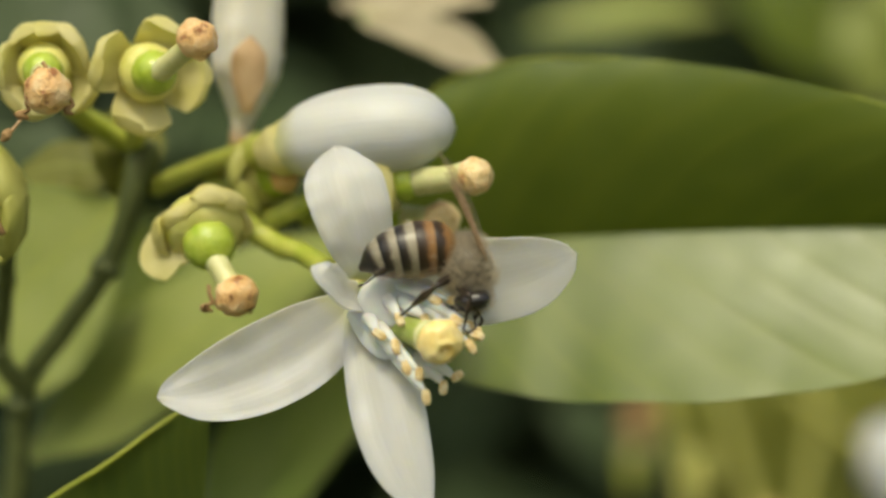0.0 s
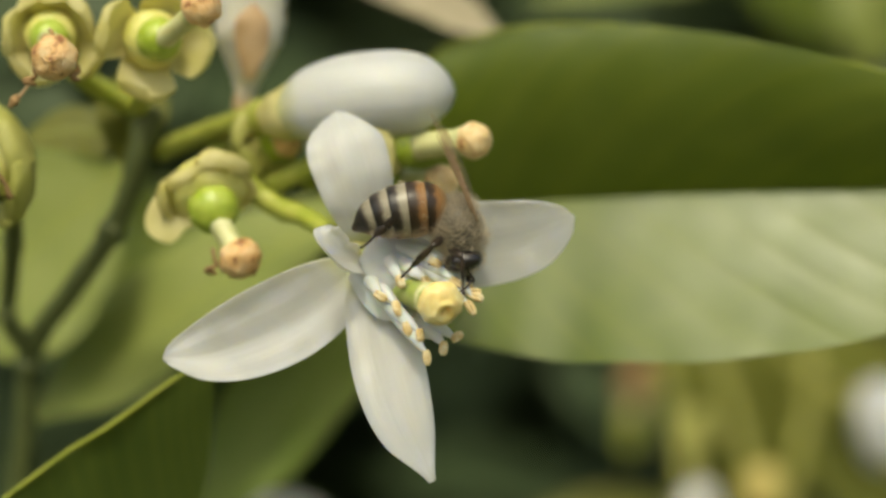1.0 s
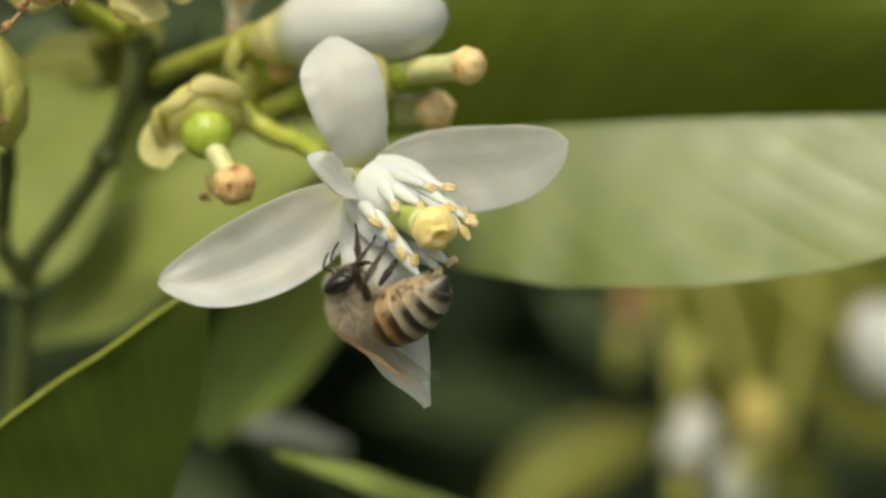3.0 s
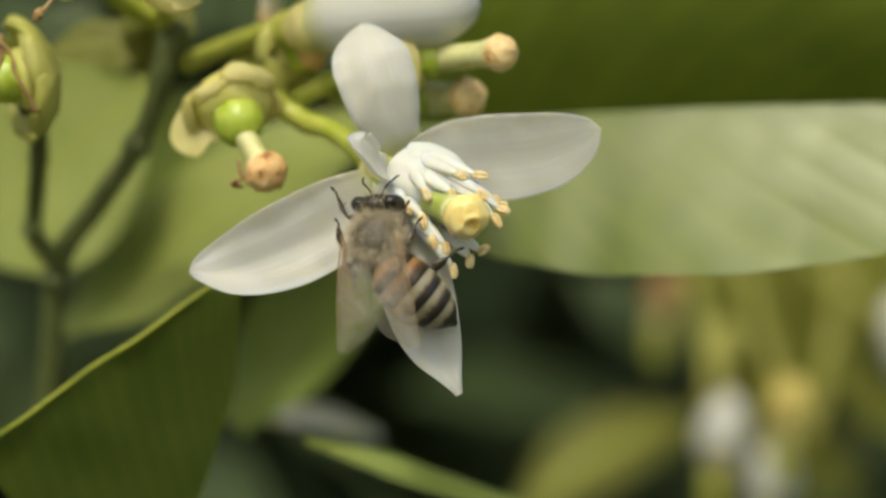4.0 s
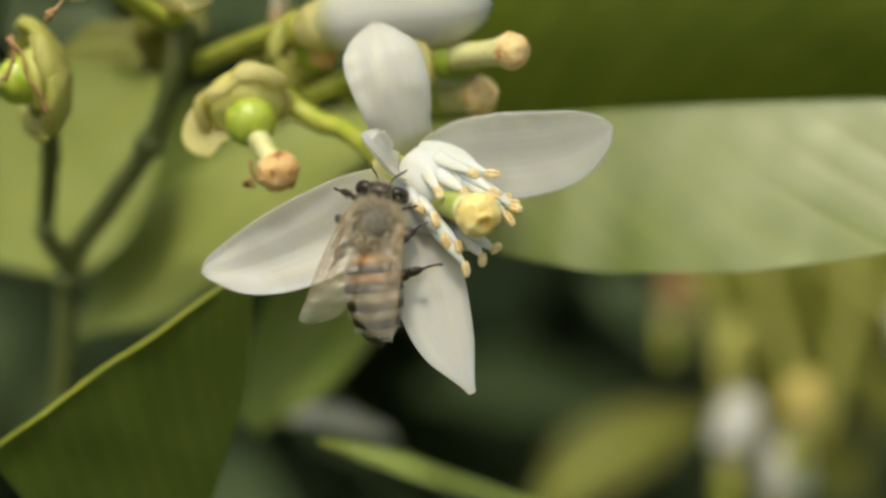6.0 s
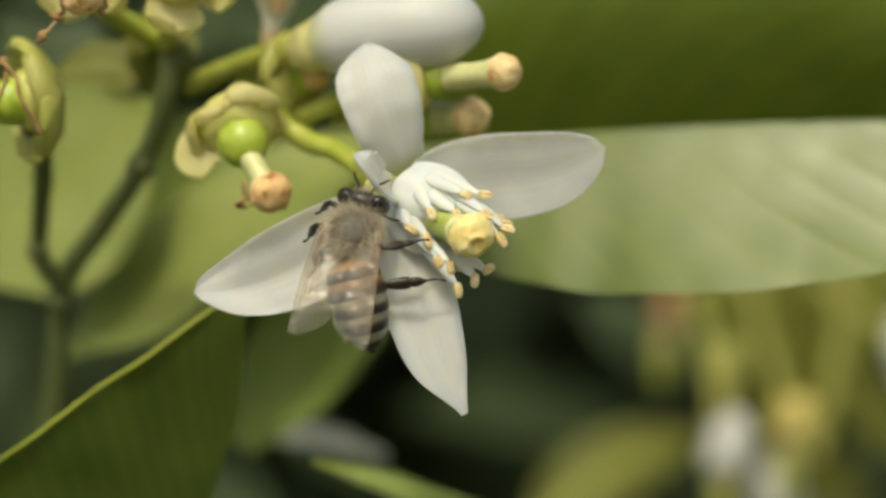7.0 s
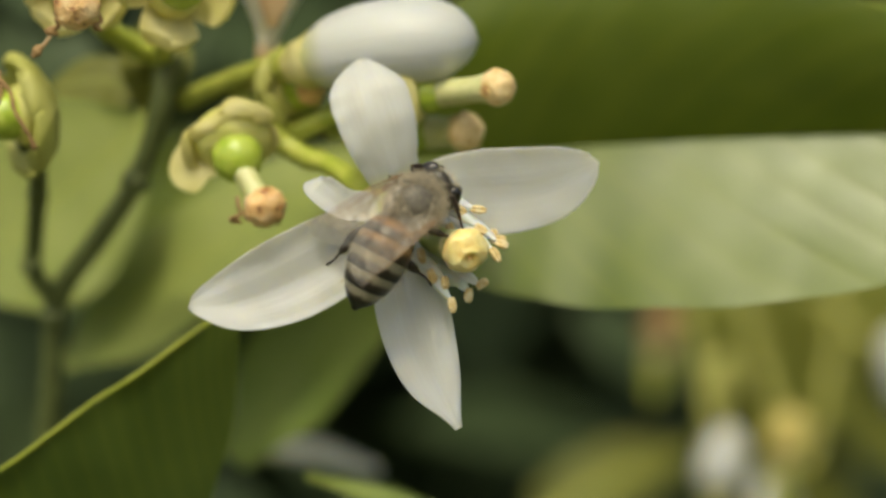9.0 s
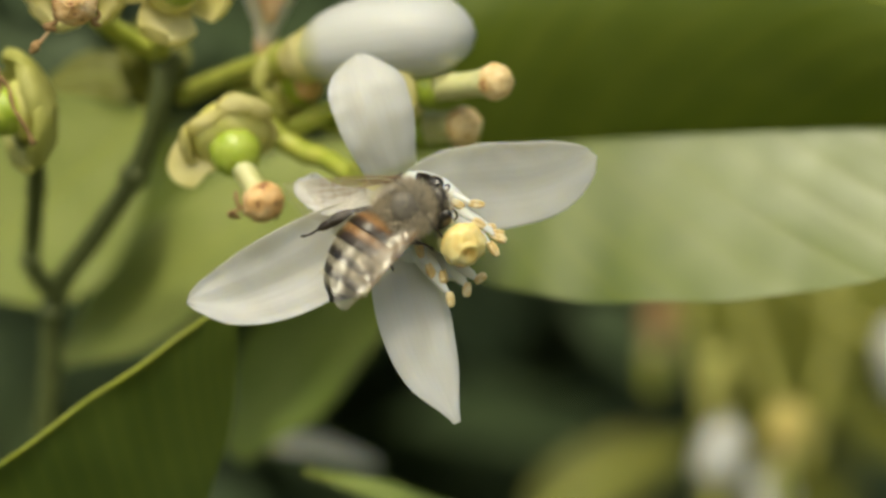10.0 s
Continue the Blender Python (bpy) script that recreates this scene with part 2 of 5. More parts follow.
def sheet(bm, pts, normals, widths, cup=0.0, folds=(0, 0), thick=0.25, n=26, across=12, ruffle=0.0, seed=0, origin=Vector(), skew=0.0, end=0.0, curl=(0, 0), ridge=0.0):
    """A petal or leaf blade with thickness: a curve, the way its face looks along it, half widths in millimetres (one list,
    or two for the two sides), cup: how far the sides rise; folds: degrees by which each half rises from flat."""
    cs = smooth(pts, n)
    ns = smooth(normals, n)
    two = widths if isinstance(widths[0], (list, tuple)) else (widths, widths)
    uvl = bm.loops.layers.uv.verify()
    front, back = [], []
    for i, c in enumerate(cs):
        t = (cs[min(i + 1, n)] - cs[max(i - 1, 0)]).normalized()
        face = (ns[i] - t * ns[i].dot(t)).normalized()
        side = t.cross(face)
        rf, rb = [], []
        for j in range(across + 1):
            v = 2 * j / across - 1
            w = blend(two[0 if v < 0 else 1], i / n) * 0.001 * rounded(i / n, end)
            fold = folds[0 if v < 0 else 1]
            a = radians(blend(fold, i / n) if isinstance(fold, list) else fold)
            rise = (cup + curl[0 if v < 0 else 1]) * w * v * v + ruffle * 0.001 * abs(v) * noise.noise(Vector((i * 0.22, v * 1.3 + seed, seed * 1.7)))
            rise += ridge * 0.001 * math.sin(math.pi * i / n) * (math.cos(v * 7.5 + seed) + 0.6 * noise.noise(Vector((i * 0.1, v * 4, seed))))
            p = c + side * (w * v * math.cos(a)) + face * (w * abs(v) * math.sin(a) + rise) + t * (skew * 0.001 * v)
            th = thick * 0.001 * (1 - 0.75 * v ** 6) * (1 - 0.6 * (i / n) ** 8)
            rf.append(bm.verts.new(p - origin))
            rb.append(bm.verts.new(p - face * th - origin))
        front.append(rf)
        back.append(rb)

    def quad(vs, uvs):
        f = bm.faces.new(vs)
        for lp, uv in zip(f.loops, uvs):
            lp[uvl].uv = uv
    for i in range(n):
        for j in range(across):
            uv = [(i / n, j / across), ((i + 1) / n, j / across), ((i + 1) / n, (j + 1) / across), (i / n, (j + 1) / across)]
            quad((front[i][j], front[i + 1][j], front[i + 1][j + 1], front[i][j + 1]), uv)
            quad((back[i][j + 1], back[i + 1][j + 1], back[i + 1][j], back[i][j]), [uv[3], uv[2], uv[1], uv[0]])
        for j in (0, across):
            uv = [(i / n, j / across)] * 2 + [((i + 1) / n, j / across)] * 2
            quad((front[i][j], back[i][j], back[i + 1][j], front[i + 1][j]), uv)
    for i in (0, n):
        for j in range(across):
            quad((front[i][j], front[i][j + 1], back[i][j + 1], back[i][j]), [(i / n, j / across), (i / n, (j + 1) / across), (i / n, (j + 1) / across), (i / n, j / across)])
    for i in range(n):                                    # crisp edges all round
        for side_rows in (front, back):
            for j in (0, across):
                bm.edges.get((side_rows[i][j], side_rows[i + 1][j])).smooth = False
    for j in range(across):
        for side_rows in (front, back):
            for i in (0, n):
                bm.edges.get((side_rows[i][j], side_rows[i][j + 1])).smooth = False
    if not isinstance(folds[0], list) and max(folds) <= 12:
        return bm
    if folds:                                             # a sharp fold along the midrib
        for i in range(n):
            for side_rows in (front, back):
                bm.edges.get((side_rows[i][across // 2], side_rows[i + 1][across // 2])).smooth = False
    return bm


def edge_line(pts, normals, widths, cup, folds, side_no, n=30, ruffle=0.0, seed=0, skew=0.0, curl=(0, 0)):
    """The places along one edge of such a blade."""
    cs, ns = smooth(pts, n), smooth(normals, n)
    two = widths if isinstance(widths[0], (list, tuple)) else (widths, widths)
    out = []
    for i, c in enumerate(cs):
        t = (cs[min(i + 1, n)] - cs[max(i - 1, 0)]).normalized()
        face = (ns[i] - t * ns[i].dot(t)).normalized()
        side = t.cross(face)
        v = -1 if side_no == 0 else 1
        w = blend(two[side_no], i / n) * 0.001
        fold = folds[side_no]
        a = radians(blend(fold, i / n) if isinstance(fold, list) else fold)
        rise = (cup + curl[side_no]) * w + ruffle * 0.001 * noise.noise(Vector((i * 26 / n * 0.22, v * 1.3 + seed, seed * 1.7)))
        out.append(c + side * (w * v * math.cos(a)) + face * (w * math.sin(a) + rise) + t * (skew * 0.001 * v))
    return out


V = lambda x, y, z: Vector((x, -z, y))   # right, up, towards the eye


# ---- unseen ground, far below, toned for bounce light, and the shaded tree behind ----
bm = bmesh.new()
bmesh.ops.create_grid(bm, x_segments=60, y_segments=60, size=40)
for v in bm.verts:
    v.co.z = 0.04 * noise.noise(v.co * 0.7)
tagged(part("ground", bm, SOIL), "grassy soil under the tree", "ground", kind="structure")


# ---- the open blossom ----
def petal(parent, name, pts, normals, widths, cup, label, ruffle=0.3, seed=0, thick=0.45, n=44, folds=(0, 0), at=None, across=28, end=0.12, ridge=0.05):
    bm = bmesh.new()
    origin = at if at is not None else parent.location
    sheet(bm, pts, normals, widths, cup, folds, thick, n, across, ruffle, seed, origin, 0.0, end, (0, 0), ridge)
    ob = part(name, bm, PETAL, parent, label)
    if at is not None:
        ob.location = at - parent.location
    return ob


def open_blossom():
    base = P(590, 375, 0)
    f = thing("citrus_blossom", "open white citrus blossom with five waxy petals", "flower", base)
    petal(f, "petal", [P(626, 352, 0.4), P(612, 300, -1.2), P(588, 225, -2.2), P(566, 160, -1.4), P(553, 119, 1.0)],
          [V(.05, .45, 1), V(.05, .5, 1), V(-.05, .6, .9), V(-.15, .85, .7), V(-.2, 1, .4)], [1.9, 2.35, 2.95, 3.15, 3.05, 2.7], -0.22, "broad upright petal curling back", 0.25, 1, 0.7, end=0.36, ridge=0.09)
    petal(f, "petal", [P(618, 368, 0.5), P(690, 352, 0.8), P(770, 354, 1.0), P(872, 344, 0.4), P(977, 306, -0.9)],
          [V(.1, -.1, 1), V(.1, -.15, 1), V(.12, -.2, 1), V(.12, -.15, 1), V(.1, -.05, 1)], [1.0, 1.9, 2.9, 3.4, 3.35, 2.9, 2.3], 0.14, "outstretched petal, shaded face", 0.22, 2, 0.7, end=0.22, ridge=0.03)
    petal(f, "petal", [P(602, 388, 0), P(622, 470, -2.0), P(648, 570, -3.6), P(676, 660, -4.6), P(727, 774, -5.0)],
          [V(0, .2, 1), V(0, .3, 1), V(.05, .45, 1), V(.1, .6, 1), V(.1, .8, 1)], ([1.2, 2.0, 2.55, 2.75, 2.55, 1.85, 0.25], [1.2, 1.9, 2.5, 2.9, 2.9, 2.35, 0.3]), 0.22, "hanging petal with a pointed tip", 0.25, 3, 0.7, end=0, ridge=0.10)
    petal(f, "petal", [P(592, 388, 0.3), P(540, 440, -0.6), P(450, 495, -1.2), P(340, 540, -1.4), P(249, 555, -2.2)],
          [V(.15, .1, 1), V(.12, .0, 1), V(.08, .0, 1), V(.08, .1, 1), V(.1, .5, 1)], [1.3, 2.6, 3.35, 3.3, 2.4, 1.0], 0.27, "long drooping petal, boat-shaped", 0.3, 4, 0.7, end=0.10, ridge=0.08)
    small = petal(f, "narrow_petal", [P(606, 385, -0.2), P(592, 382, -2.4), P(571, 375, -4.5), P(540, 340, -5.8), P(530, 322, -5.4)],
                  [V(.6, .2, .8), V(.6, .3, .8), V(.5, .45, .8), V(.3, .5, .8), V(.1, .4, .9)], [0.8, 1.25, 1.35, 1.2, 0.9], 0.30, "narrow petal bent towards the eye", 0.12, 5, 0.6, end=0.3, ridge=0.02, at=P(602, 384, -0.3))
    # receptacle, green disc, ovary and pedicel
    bm = bmesh.new()
    tube(bm, [P(462, 293, 9), P(500, 305, 7.5), P(545, 335, 5), P(585, 372, 1.5)], [1.0, 0.85, 0.95, 1.3], 24, 12, 0.08, 3, base)
    part("pedicel", bm, STEM, f, "yellow-green flower stalk")
    bm = bmesh.new()
    ball(bm, P(592, 378, 1.2) - base, (2.1, 2.1, 1.2), V(.55, -.45, .7), lumps=0.15)
    part("calyx", bm, SEPAL, f, "pale green cup under the petals")
    tipw = P(741, 459, -7.0)
    bm = bmesh.new()
    tube(bm, [P(594, 378, 0.32), P(622, 400, -0.61), P(655, 424, -1.47), P(728, 454, -6.0)], [1.25, 1.35, 1.15, 1.05, 1.25], 22, 14, 0.05, 1, base)
    part("pistil", bm, PISTIL, f, "green ovary running into the style")
    bm = bmesh.new()
    tube(bm, [P(664, 426, -1.64), P(695, 440, -2.37), P(726, 453, -6.0)], [1.0, 1.24, 1.22, 1.35], 14, 14, 0.06, 2, base)
    part("style", bm, STYLE, f, "cream style under the stigma")
    # stigma: a lumpy cushion with a dimple and a low rim round it
    bm = bmesh.new()
    ax = V(.5, -.35, .78).normalized()
    ball(bm, tipw - base, (1.85, 1.75, 1.35), ax, 36, 52, 0.10, 4)
    dimples = ((V(.30, -.52, .80), 0.00050, 0.030), (V(-.5, .1, .8), 0.00010, 0.06), (V(.75, .35, .45), 0.00014, 0.05))
    for v in bm.verts:
        d = (v.co - (tipw - base)).normalized()
        for q, deep, wide in dimples:
            v.co -= d * deep * math.exp(-(1 - d.dot(q.normalized())) / wide)
        ringed = 1 - d.dot(dimples[0][0].normalized())
        v.co += d * 0.00016 * math.exp(-((ringed - 0.13) / 0.05) ** 2)
    part("stigma", bm, STIGMA, f, "sticky yellow stigma knob")
    # white sleeves in which the filaments join
    for k, (pts, wid, nrm) in enumerate((
            ([P(608, 358, -1.88), P(634, 374, -2.7), P(662, 396, -3.43), P(698, 424, -4.08)], [1.4, 1.8, 1.6, 1.0], V(-.1, .3, 1)),
            ([P(630, 344, -1.38), P(668, 352, -2.12), P(706, 374, -2.94), P(742, 400, -3.76)], [1.3, 1.8, 1.7, 1.1], V(.2, .6, 1)),
            ([P(588, 398, -1.88), P(612, 424, -2.7), P(638, 452, -3.43), P(670, 482, -4.17)], [0.9, 1.3, 1.4, 1.0], V(-.3, .2, 1)),
            ([P(604, 402, -1.38), P(650, 440, -2.12), P(700, 480, -2.94), P(744, 515, -4)], [0.9, 1.3, 1.35, 1.0], V(.1, .3, 1)))):
        bm = bmesh.new()
        sheet(bm, pts, [nrm] * 4, wid, -0.32, (0, 0), 0.45, 22, 14, 0.18, 8 + k, base, 0.0, 0.25, (0, 0), 0.04)
        part("filament_tube", bm, FILAMENT, f, "white sleeve of joined filaments")
    # stamens: strap-like filaments, each with an anther; root, tip, and the way the anther points
    rnd = random.Random(4)
    stamens = (((648, 352, -0.96), (727, 384, -4.16), (1, -.6)), ((668, 350, -1.28), (758, 386, -4.35), (1, -.1)), ((690, 372, -2.05), (764, 418, -4.99), (.8, -.5)),
               ((660, 380, -1.92), (714, 417, -5.12), (.3, -1)), ((700, 380, -2.3), (800, 446, -5.5), (1, -.35)), ((700, 384, -2.43), (790, 460, -5.7), (.6, -1)),
               ((700, 380, -2.3), (792, 440, -5.12), (1, .1)), ((640, 372, -1.41), (668, 415, -4.99), (.4, -1)), ((604, 414, -1.28), (630, 443, -4.48), (1, -.7)),
               ((612, 424, -1.66), (661, 460, -4.86), (.3, -1)), ((630, 444, -2.69), (680, 498, -5.25), (.4, -1)), ((640, 452, -2.94), (704, 510, -5.5), (.1, -1)),
               ((650, 462, -3.33), (716, 548, -5.89), (.1, -1)), ((700, 480, -2.69), (766, 521, -5.12), (.8, .6)), ((700, 484, -2.56), (747, 532, -5.12), (-.1, -1)),
               ((690, 374, -2.05), (778, 430, -4.86), (1, .2)))
    for k, (a, b, q) in enumerate(stamens):
        root, tip = P(*a), P(*b)
        bow = V(rnd.uniform(-.3, .3), rnd.uniform(.1, .5), .4) * 0.0006
        bm = bmesh.new()
        tube(bm, [root, root.lerp(tip, 0.35) + bow, root.lerp(tip, 0.75) + bow * 0.7, tip], [0.50, 0.62, 0.52, 0.36, 0.14], 20, 10, 0.10, k, base, 0.62)
        st = part("stamen", bm, FILAMENT, f)
        bm = bmesh.new()
        way = V(q[0], q[1], rnd.uniform(-.1, .45)).normalized()
        size = rnd.uniform(0.85, 1.15)
        for e in (-1, 1):
            o = way.cross(V(0, .2, 1)).normalized() * 0.00012 * e
            tube(bm, [tip + o - way * 0.0003, tip + o * 1.15 + way * 0.0001, tip + o * 1.1 + way * 0.0005, tip + o * 0.7 + way * 0.0009 * size], [0.11, 0.20, 0.22, 0.20, 0.08], 12, 9, 0.25, k + e, base)
        part("anther", bm, ANTHER, st, "tan pollen-dusted anther")
    return f, small


BLOSSOM, NARROW = open_blossom()


# ---- spent flowers: calyx, ovary, style and browned stigma ----
def spent_flower(c, axis, tip, sep_r, label, stalk, ov=1.9, petals=5, st_r=0.75, stig=1.75, wisps=2, seed=0, spread=1.1, sep_w=2.2, stig_mat=STIGMA_OLD, sep_mat=SEPAL, ring=1.0):
    f = thing("spent_flower", label, "flower", c, "spent citrus flowers")
    ax = Vector(axis).normalized()
    a = ax.orthogonal().normalized()
    b = ax.cross(a)
    rnd = random.Random(seed)
    for k in range(petals):
        th = 2 * math.pi * (k + 0.3 * rnd.random()) / petals + seed
        o = a * math.cos(th) + b * math.sin(th)
        r = sep_r * 0.001 * rnd.uniform(0.8, 1.15)
        bm = bmesh.new()
        sheet(bm, [-ax * 0.0022 + o * 0.0006, -ax * 0.0015 + o * r * 0.6, -ax * 0.0004 + o * r * 0.98, o * r * spread + ax * 0.0006],
              [ax - o * 0.2, ax * 0.85 - o * 0.4, ax * 0.5 - o * 0.7, ax * 0.25 - o], [sep_w * 0.8, sep_w * 1.15, sep_w * 1.35, sep_w * 1.2], 0.16, (0, 0), 1.0, 16, 12, 0.7, seed + k, end=0.45)
        part("sepal", bm, sep_mat, f)
    bm = bmesh.new()
    tube(bm, [-ax * 0.0024, -ax * 0.0008, ax * (0.0009 if ring <= 1 else 0.0014)], [ov * 0.8 * ring, ov * 1.28 * ring, ov * 1.3 * ring, ov * 1.06 * ring], 14, 24, 0.05, seed, end=0.25)
    part("disc", bm, DISC, f, "yellowish nectar disc")
    bm = bmesh.new()
    ball(bm, ax * (0.0010 if ring <= 1 else 0.0015), (ov, ov, ov * 1.05), ax, 18, 24, 0.05, seed)
    part("ovary", bm, OVARY, f, "glossy green ovary")
    t = tip - c
    bm = bmesh.new()
    tube(bm, [ax * ov * 0.0012, (ax * ov * 0.0012).lerp(t, 0.5) + ax * 0.0002, t], [st_r * 1.05, st_r, st_r * 0.95, st_r * 1.15], 14, 12, 0.06, seed)
    part("style", bm, STYLE, f, "cream style")
    d = (t - ax * ov * 0.001).normalized()
    bm = bmesh.new()
    ball(bm, t + d * stig * 0.0004, (stig, stig, stig * 0.9), d, 18, 26, 0.14, seed)
    part("stigma", bm, stig_mat, f, "browned round stigma")
    for k in range(wisps):
        o = (a * math.cos(k * 2.1 + seed) + b * math.sin(k * 2.1 + seed))
        s = t + o * stig * 0.0009
        bm = bmesh.new()
        tube(bm, [s - d * 0.001, s + o * 0.0003, s + o * 0.0003 + V(0.4, -1, 0) * 0.0005, s + o * 0.0005 + V(-0.5, -1, 0.3) * 0.0008, s + o * 0.0003 + V(0.2, -1, 0) * 0.0012], [0.16, 0.11, 0.15, 0.2, 0.3, 0.12], 16, 6, 0.8, k)
        part("wisp", bm, WITHER, f, "withered brown filament")
    if stalk:
        bm = bmesh.new()
        tube(bm, [-ax * 0.0012] + [q - c for q in stalk], [1.5, 1.1, 0.95, 0.95], 22, 12, 0.1, seed)
        part("stalk", bm, STEM, f, "yellow-green stalk")
    return f


front = spent_flower(P(332, 266, 6), V(.26, -.72, .64), P(380, 367, 3), 3.0, "spent citrus flower with a green ovary and orange stigma",
                     [P(385, 246, 9.5), P(425, 272, 10), P(465, 295, 9)], 2.1, 5, 0.95, 1.75, 2, 1, sep_w=1.85, ring=1.16)
part("sepal", sheet(bmesh.new(), [P(305, 262, 7), P(275, 290, 6.6), P(258, 320, 6.2), P(262, 352, 5.8)], [V(-.2, .2, 1)] * 4, [1.6, 2.1, 1.9, 1.3], 0.2, (0, 0), 0.7, 14, 10, 0.4, 5, front.location, end=0.4), SEPAL, front, "cream sepal hanging loose")
spent_flower(P(440, 172, 13), V(.75, .1, .6), P(470, 172, 11), 2.6, "spent flower behind the bud stalk, out of focus", [P(400, 180, 15), P(340, 185, 17)], 1.9, 4, 0.9, 1.2, 0, 8, sep_mat=SEPAL_DULL)
spent_flower(P(655, 185, 6), V(1, .1, .15), P(790, 172, 2), 1.6, "spent flower showing a pale style and tan stigma", [P(600, 190, 8), P(540, 205, 10), P(440, 250, 12)], 1.5, 3, 1.1, 1.5, 0, 2, stig_mat=STIGMA_TAN)
spent_flower(P(640, 250, 10), V(1, 0, .1), P(730, 250, 8), 1.6, "spent flower half hidden behind the blossom", [P(580, 240, 12), P(500, 240, 13)], 1.5, 3, 1.35, 1.7, 0, 3, stig_mat=STIGMA_TAN)
old = spent_flower(P(48, -15, 4), V(.1, -.25, 1), P(54, 18, -1.5), 3.4, "spent flower with a mottled orange stigma and withered filaments", [P(60, 0, 9), P(110, 60, 14), P(190, 110, 18)], 1.6, 5, 0.9, 1.85, 4, 4, sep_w=1.8)
for k, pts in enumerate(([P(20, 60, 0), P(6, 76, -0.6), P(-8, 92, -0.8)], [P(-8, 90, -0.8), P(-16, 100, -0.9), P(-24, 110, -0.8)])):
    part("wisp", tube(bmesh.new(), pts, ([0.14, 0.12, 0.16], [0.2, 0.36, 0.16])[k], 12, 7, 0.6, k, old.location), (TAN, WITHER)[k], old, "dried stamen hanging loose")
spent_flower(P(235, -10, 4), V(.35, -.1, .8), P(308, -62, -1.5), 3.6, "spent flower with cream sepals round a green ovary", [P(230, 20, 9), P(215, 70, 14), P(205, 120, 18)], 1.8, 4, 0.85, 1.65, 0, 5, sep_w=1.9)
old = spent_flower(P(-48, 212, 7), V(-.9, -.15, .45), P(-160, 205, 2), 4.0, "spent flower with brown curled filaments", None, 2.0, 5, 0.8, 1.7, 4, 6, sep_mat=SEPAL_DULL)
for k, pts in enumerate(([P(-92, 140, 1.5), P(-66, 168, 0.8), P(-54, 209, 0.6), P(-36, 240, 0.8), P(-20, 272, 1.4)], [P(-84, 135, 2), P(-80, 165, 1.2), P(-86, 190, 1.0), P(-96, 215, 1.2)])):
    part("wisp", tube(bmesh.new(), pts, [0.22, 0.16, 0.2, 0.15, 0.28], 20, 6, 0.7, k, old.location), WITHER, old, "curled brown filament")


# ---- buds and withered flowers ----
def wrapped_petal(pts, radii, start, squash, seed, n=34, m=9):
    """One petal of a closed bud: a curved shell that laps over its neighbour along one edge."""
    bm = bmesh.new()
    uvl = bm.loops.layers.uv.verify()
    cs = smooth(pts, n)
    side = (cs[1] - cs[0]).orthogonal().normalized()
    rows = []
    for i, c in enumerate(cs):
        t = (cs[min(i + 1, n)] - cs[max(i - 1, 0)]).normalized()
        side = (side - t * side.dot(t)).normalized()
        up = t.cross(side)
        r = blend(radii, i / n) * 0.001 * rounded(i / n, 0.34)
        row = []
        for j in range(m + 1):
            a = start + (2 * math.pi / 5 + 0.35) * j / m
            lap = 0.999 + 0.0025 * j / m + 0.012 * noise.noise(Vector((i * 0.1, a * 0.8, 1.0)))
            w = side * math.cos(a) + up * math.sin(a) * squash
            row.append((bm.verts.new(c + w * r * lap - pts[0]), bm.verts.new(c + w * (r * lap - min(0.00035, r * 0.5)) - pts[0])))
        rows.append(row)
    for i in range(n):
        for j in range(m):
            for k in (0, 1):
                f = bm.faces.new((rows[i][j][k], rows[i][j + 1][k], rows[i + 1][j + 1][k], rows[i + 1][j][k]))
                for lp, (u, v) in zip(f.loops, ((i, j), (i, j + 1), (i + 1, j + 1), (i + 1, j))):
                    lp[uvl].uv = (u / n, v / m)
        for j in (0, m):
            bm.faces.new((rows[i][j][0], rows[i][j][1], rows[i + 1][j][1], rows[i + 1][j][0]))
            for k in (0, 1):
                bm.edges.get((rows[i][j][k], rows[i + 1][j][k])).smooth = False
    return bm


def closed_bud(pts, radii, label, stalk, mat=BUD, squash=0.92):
    b = thing("flower_bud", label, "flower bud", pts[0], "citrus buds")
    for k in range(5):
        part("petal", wrapped_petal(pts, radii, 2 * math.pi * k / 5 + 1.1, squash, k), mat, b)
    ax = (pts[1] - pts[0]).normalized()
    bm = bmesh.new()
    tube(bm, [pts[0] - ax * 0.0022, pts[0] - ax * 0.0008, pts[0] + ax * 0.001], [1.2, radii[0] * 0.95, radii[0] * 1.08], 12, 16, 0.12, 1, pts[0])
    part("calyx", bm, SEPAL, b, "pale green calyx cup")
    if stalk:
        bm = bmesh.new()
        tube(bm, [pts[0] - ax * 0.002] + stalk, [1.3, 1.4, 1.0, 0.9, 0.9], 22, 14, 0.14, 1, pts[0])
        part("stalk", bm, STEM_DULL, b)
    return b


closed_bud([P(468, 122, 8), P(530, 106, 7), P(610, 92, 6), P(700, 86, 5.5), P(768, 88, 5.5)], [2.2, 3.25, 3.7, 3.8, 3.7, 3.35, 2.9], "plump closed white citrus bud on a short stalk",
           [P(420, 128, 11), P(340, 150, 15), P(240, 190, 19)])


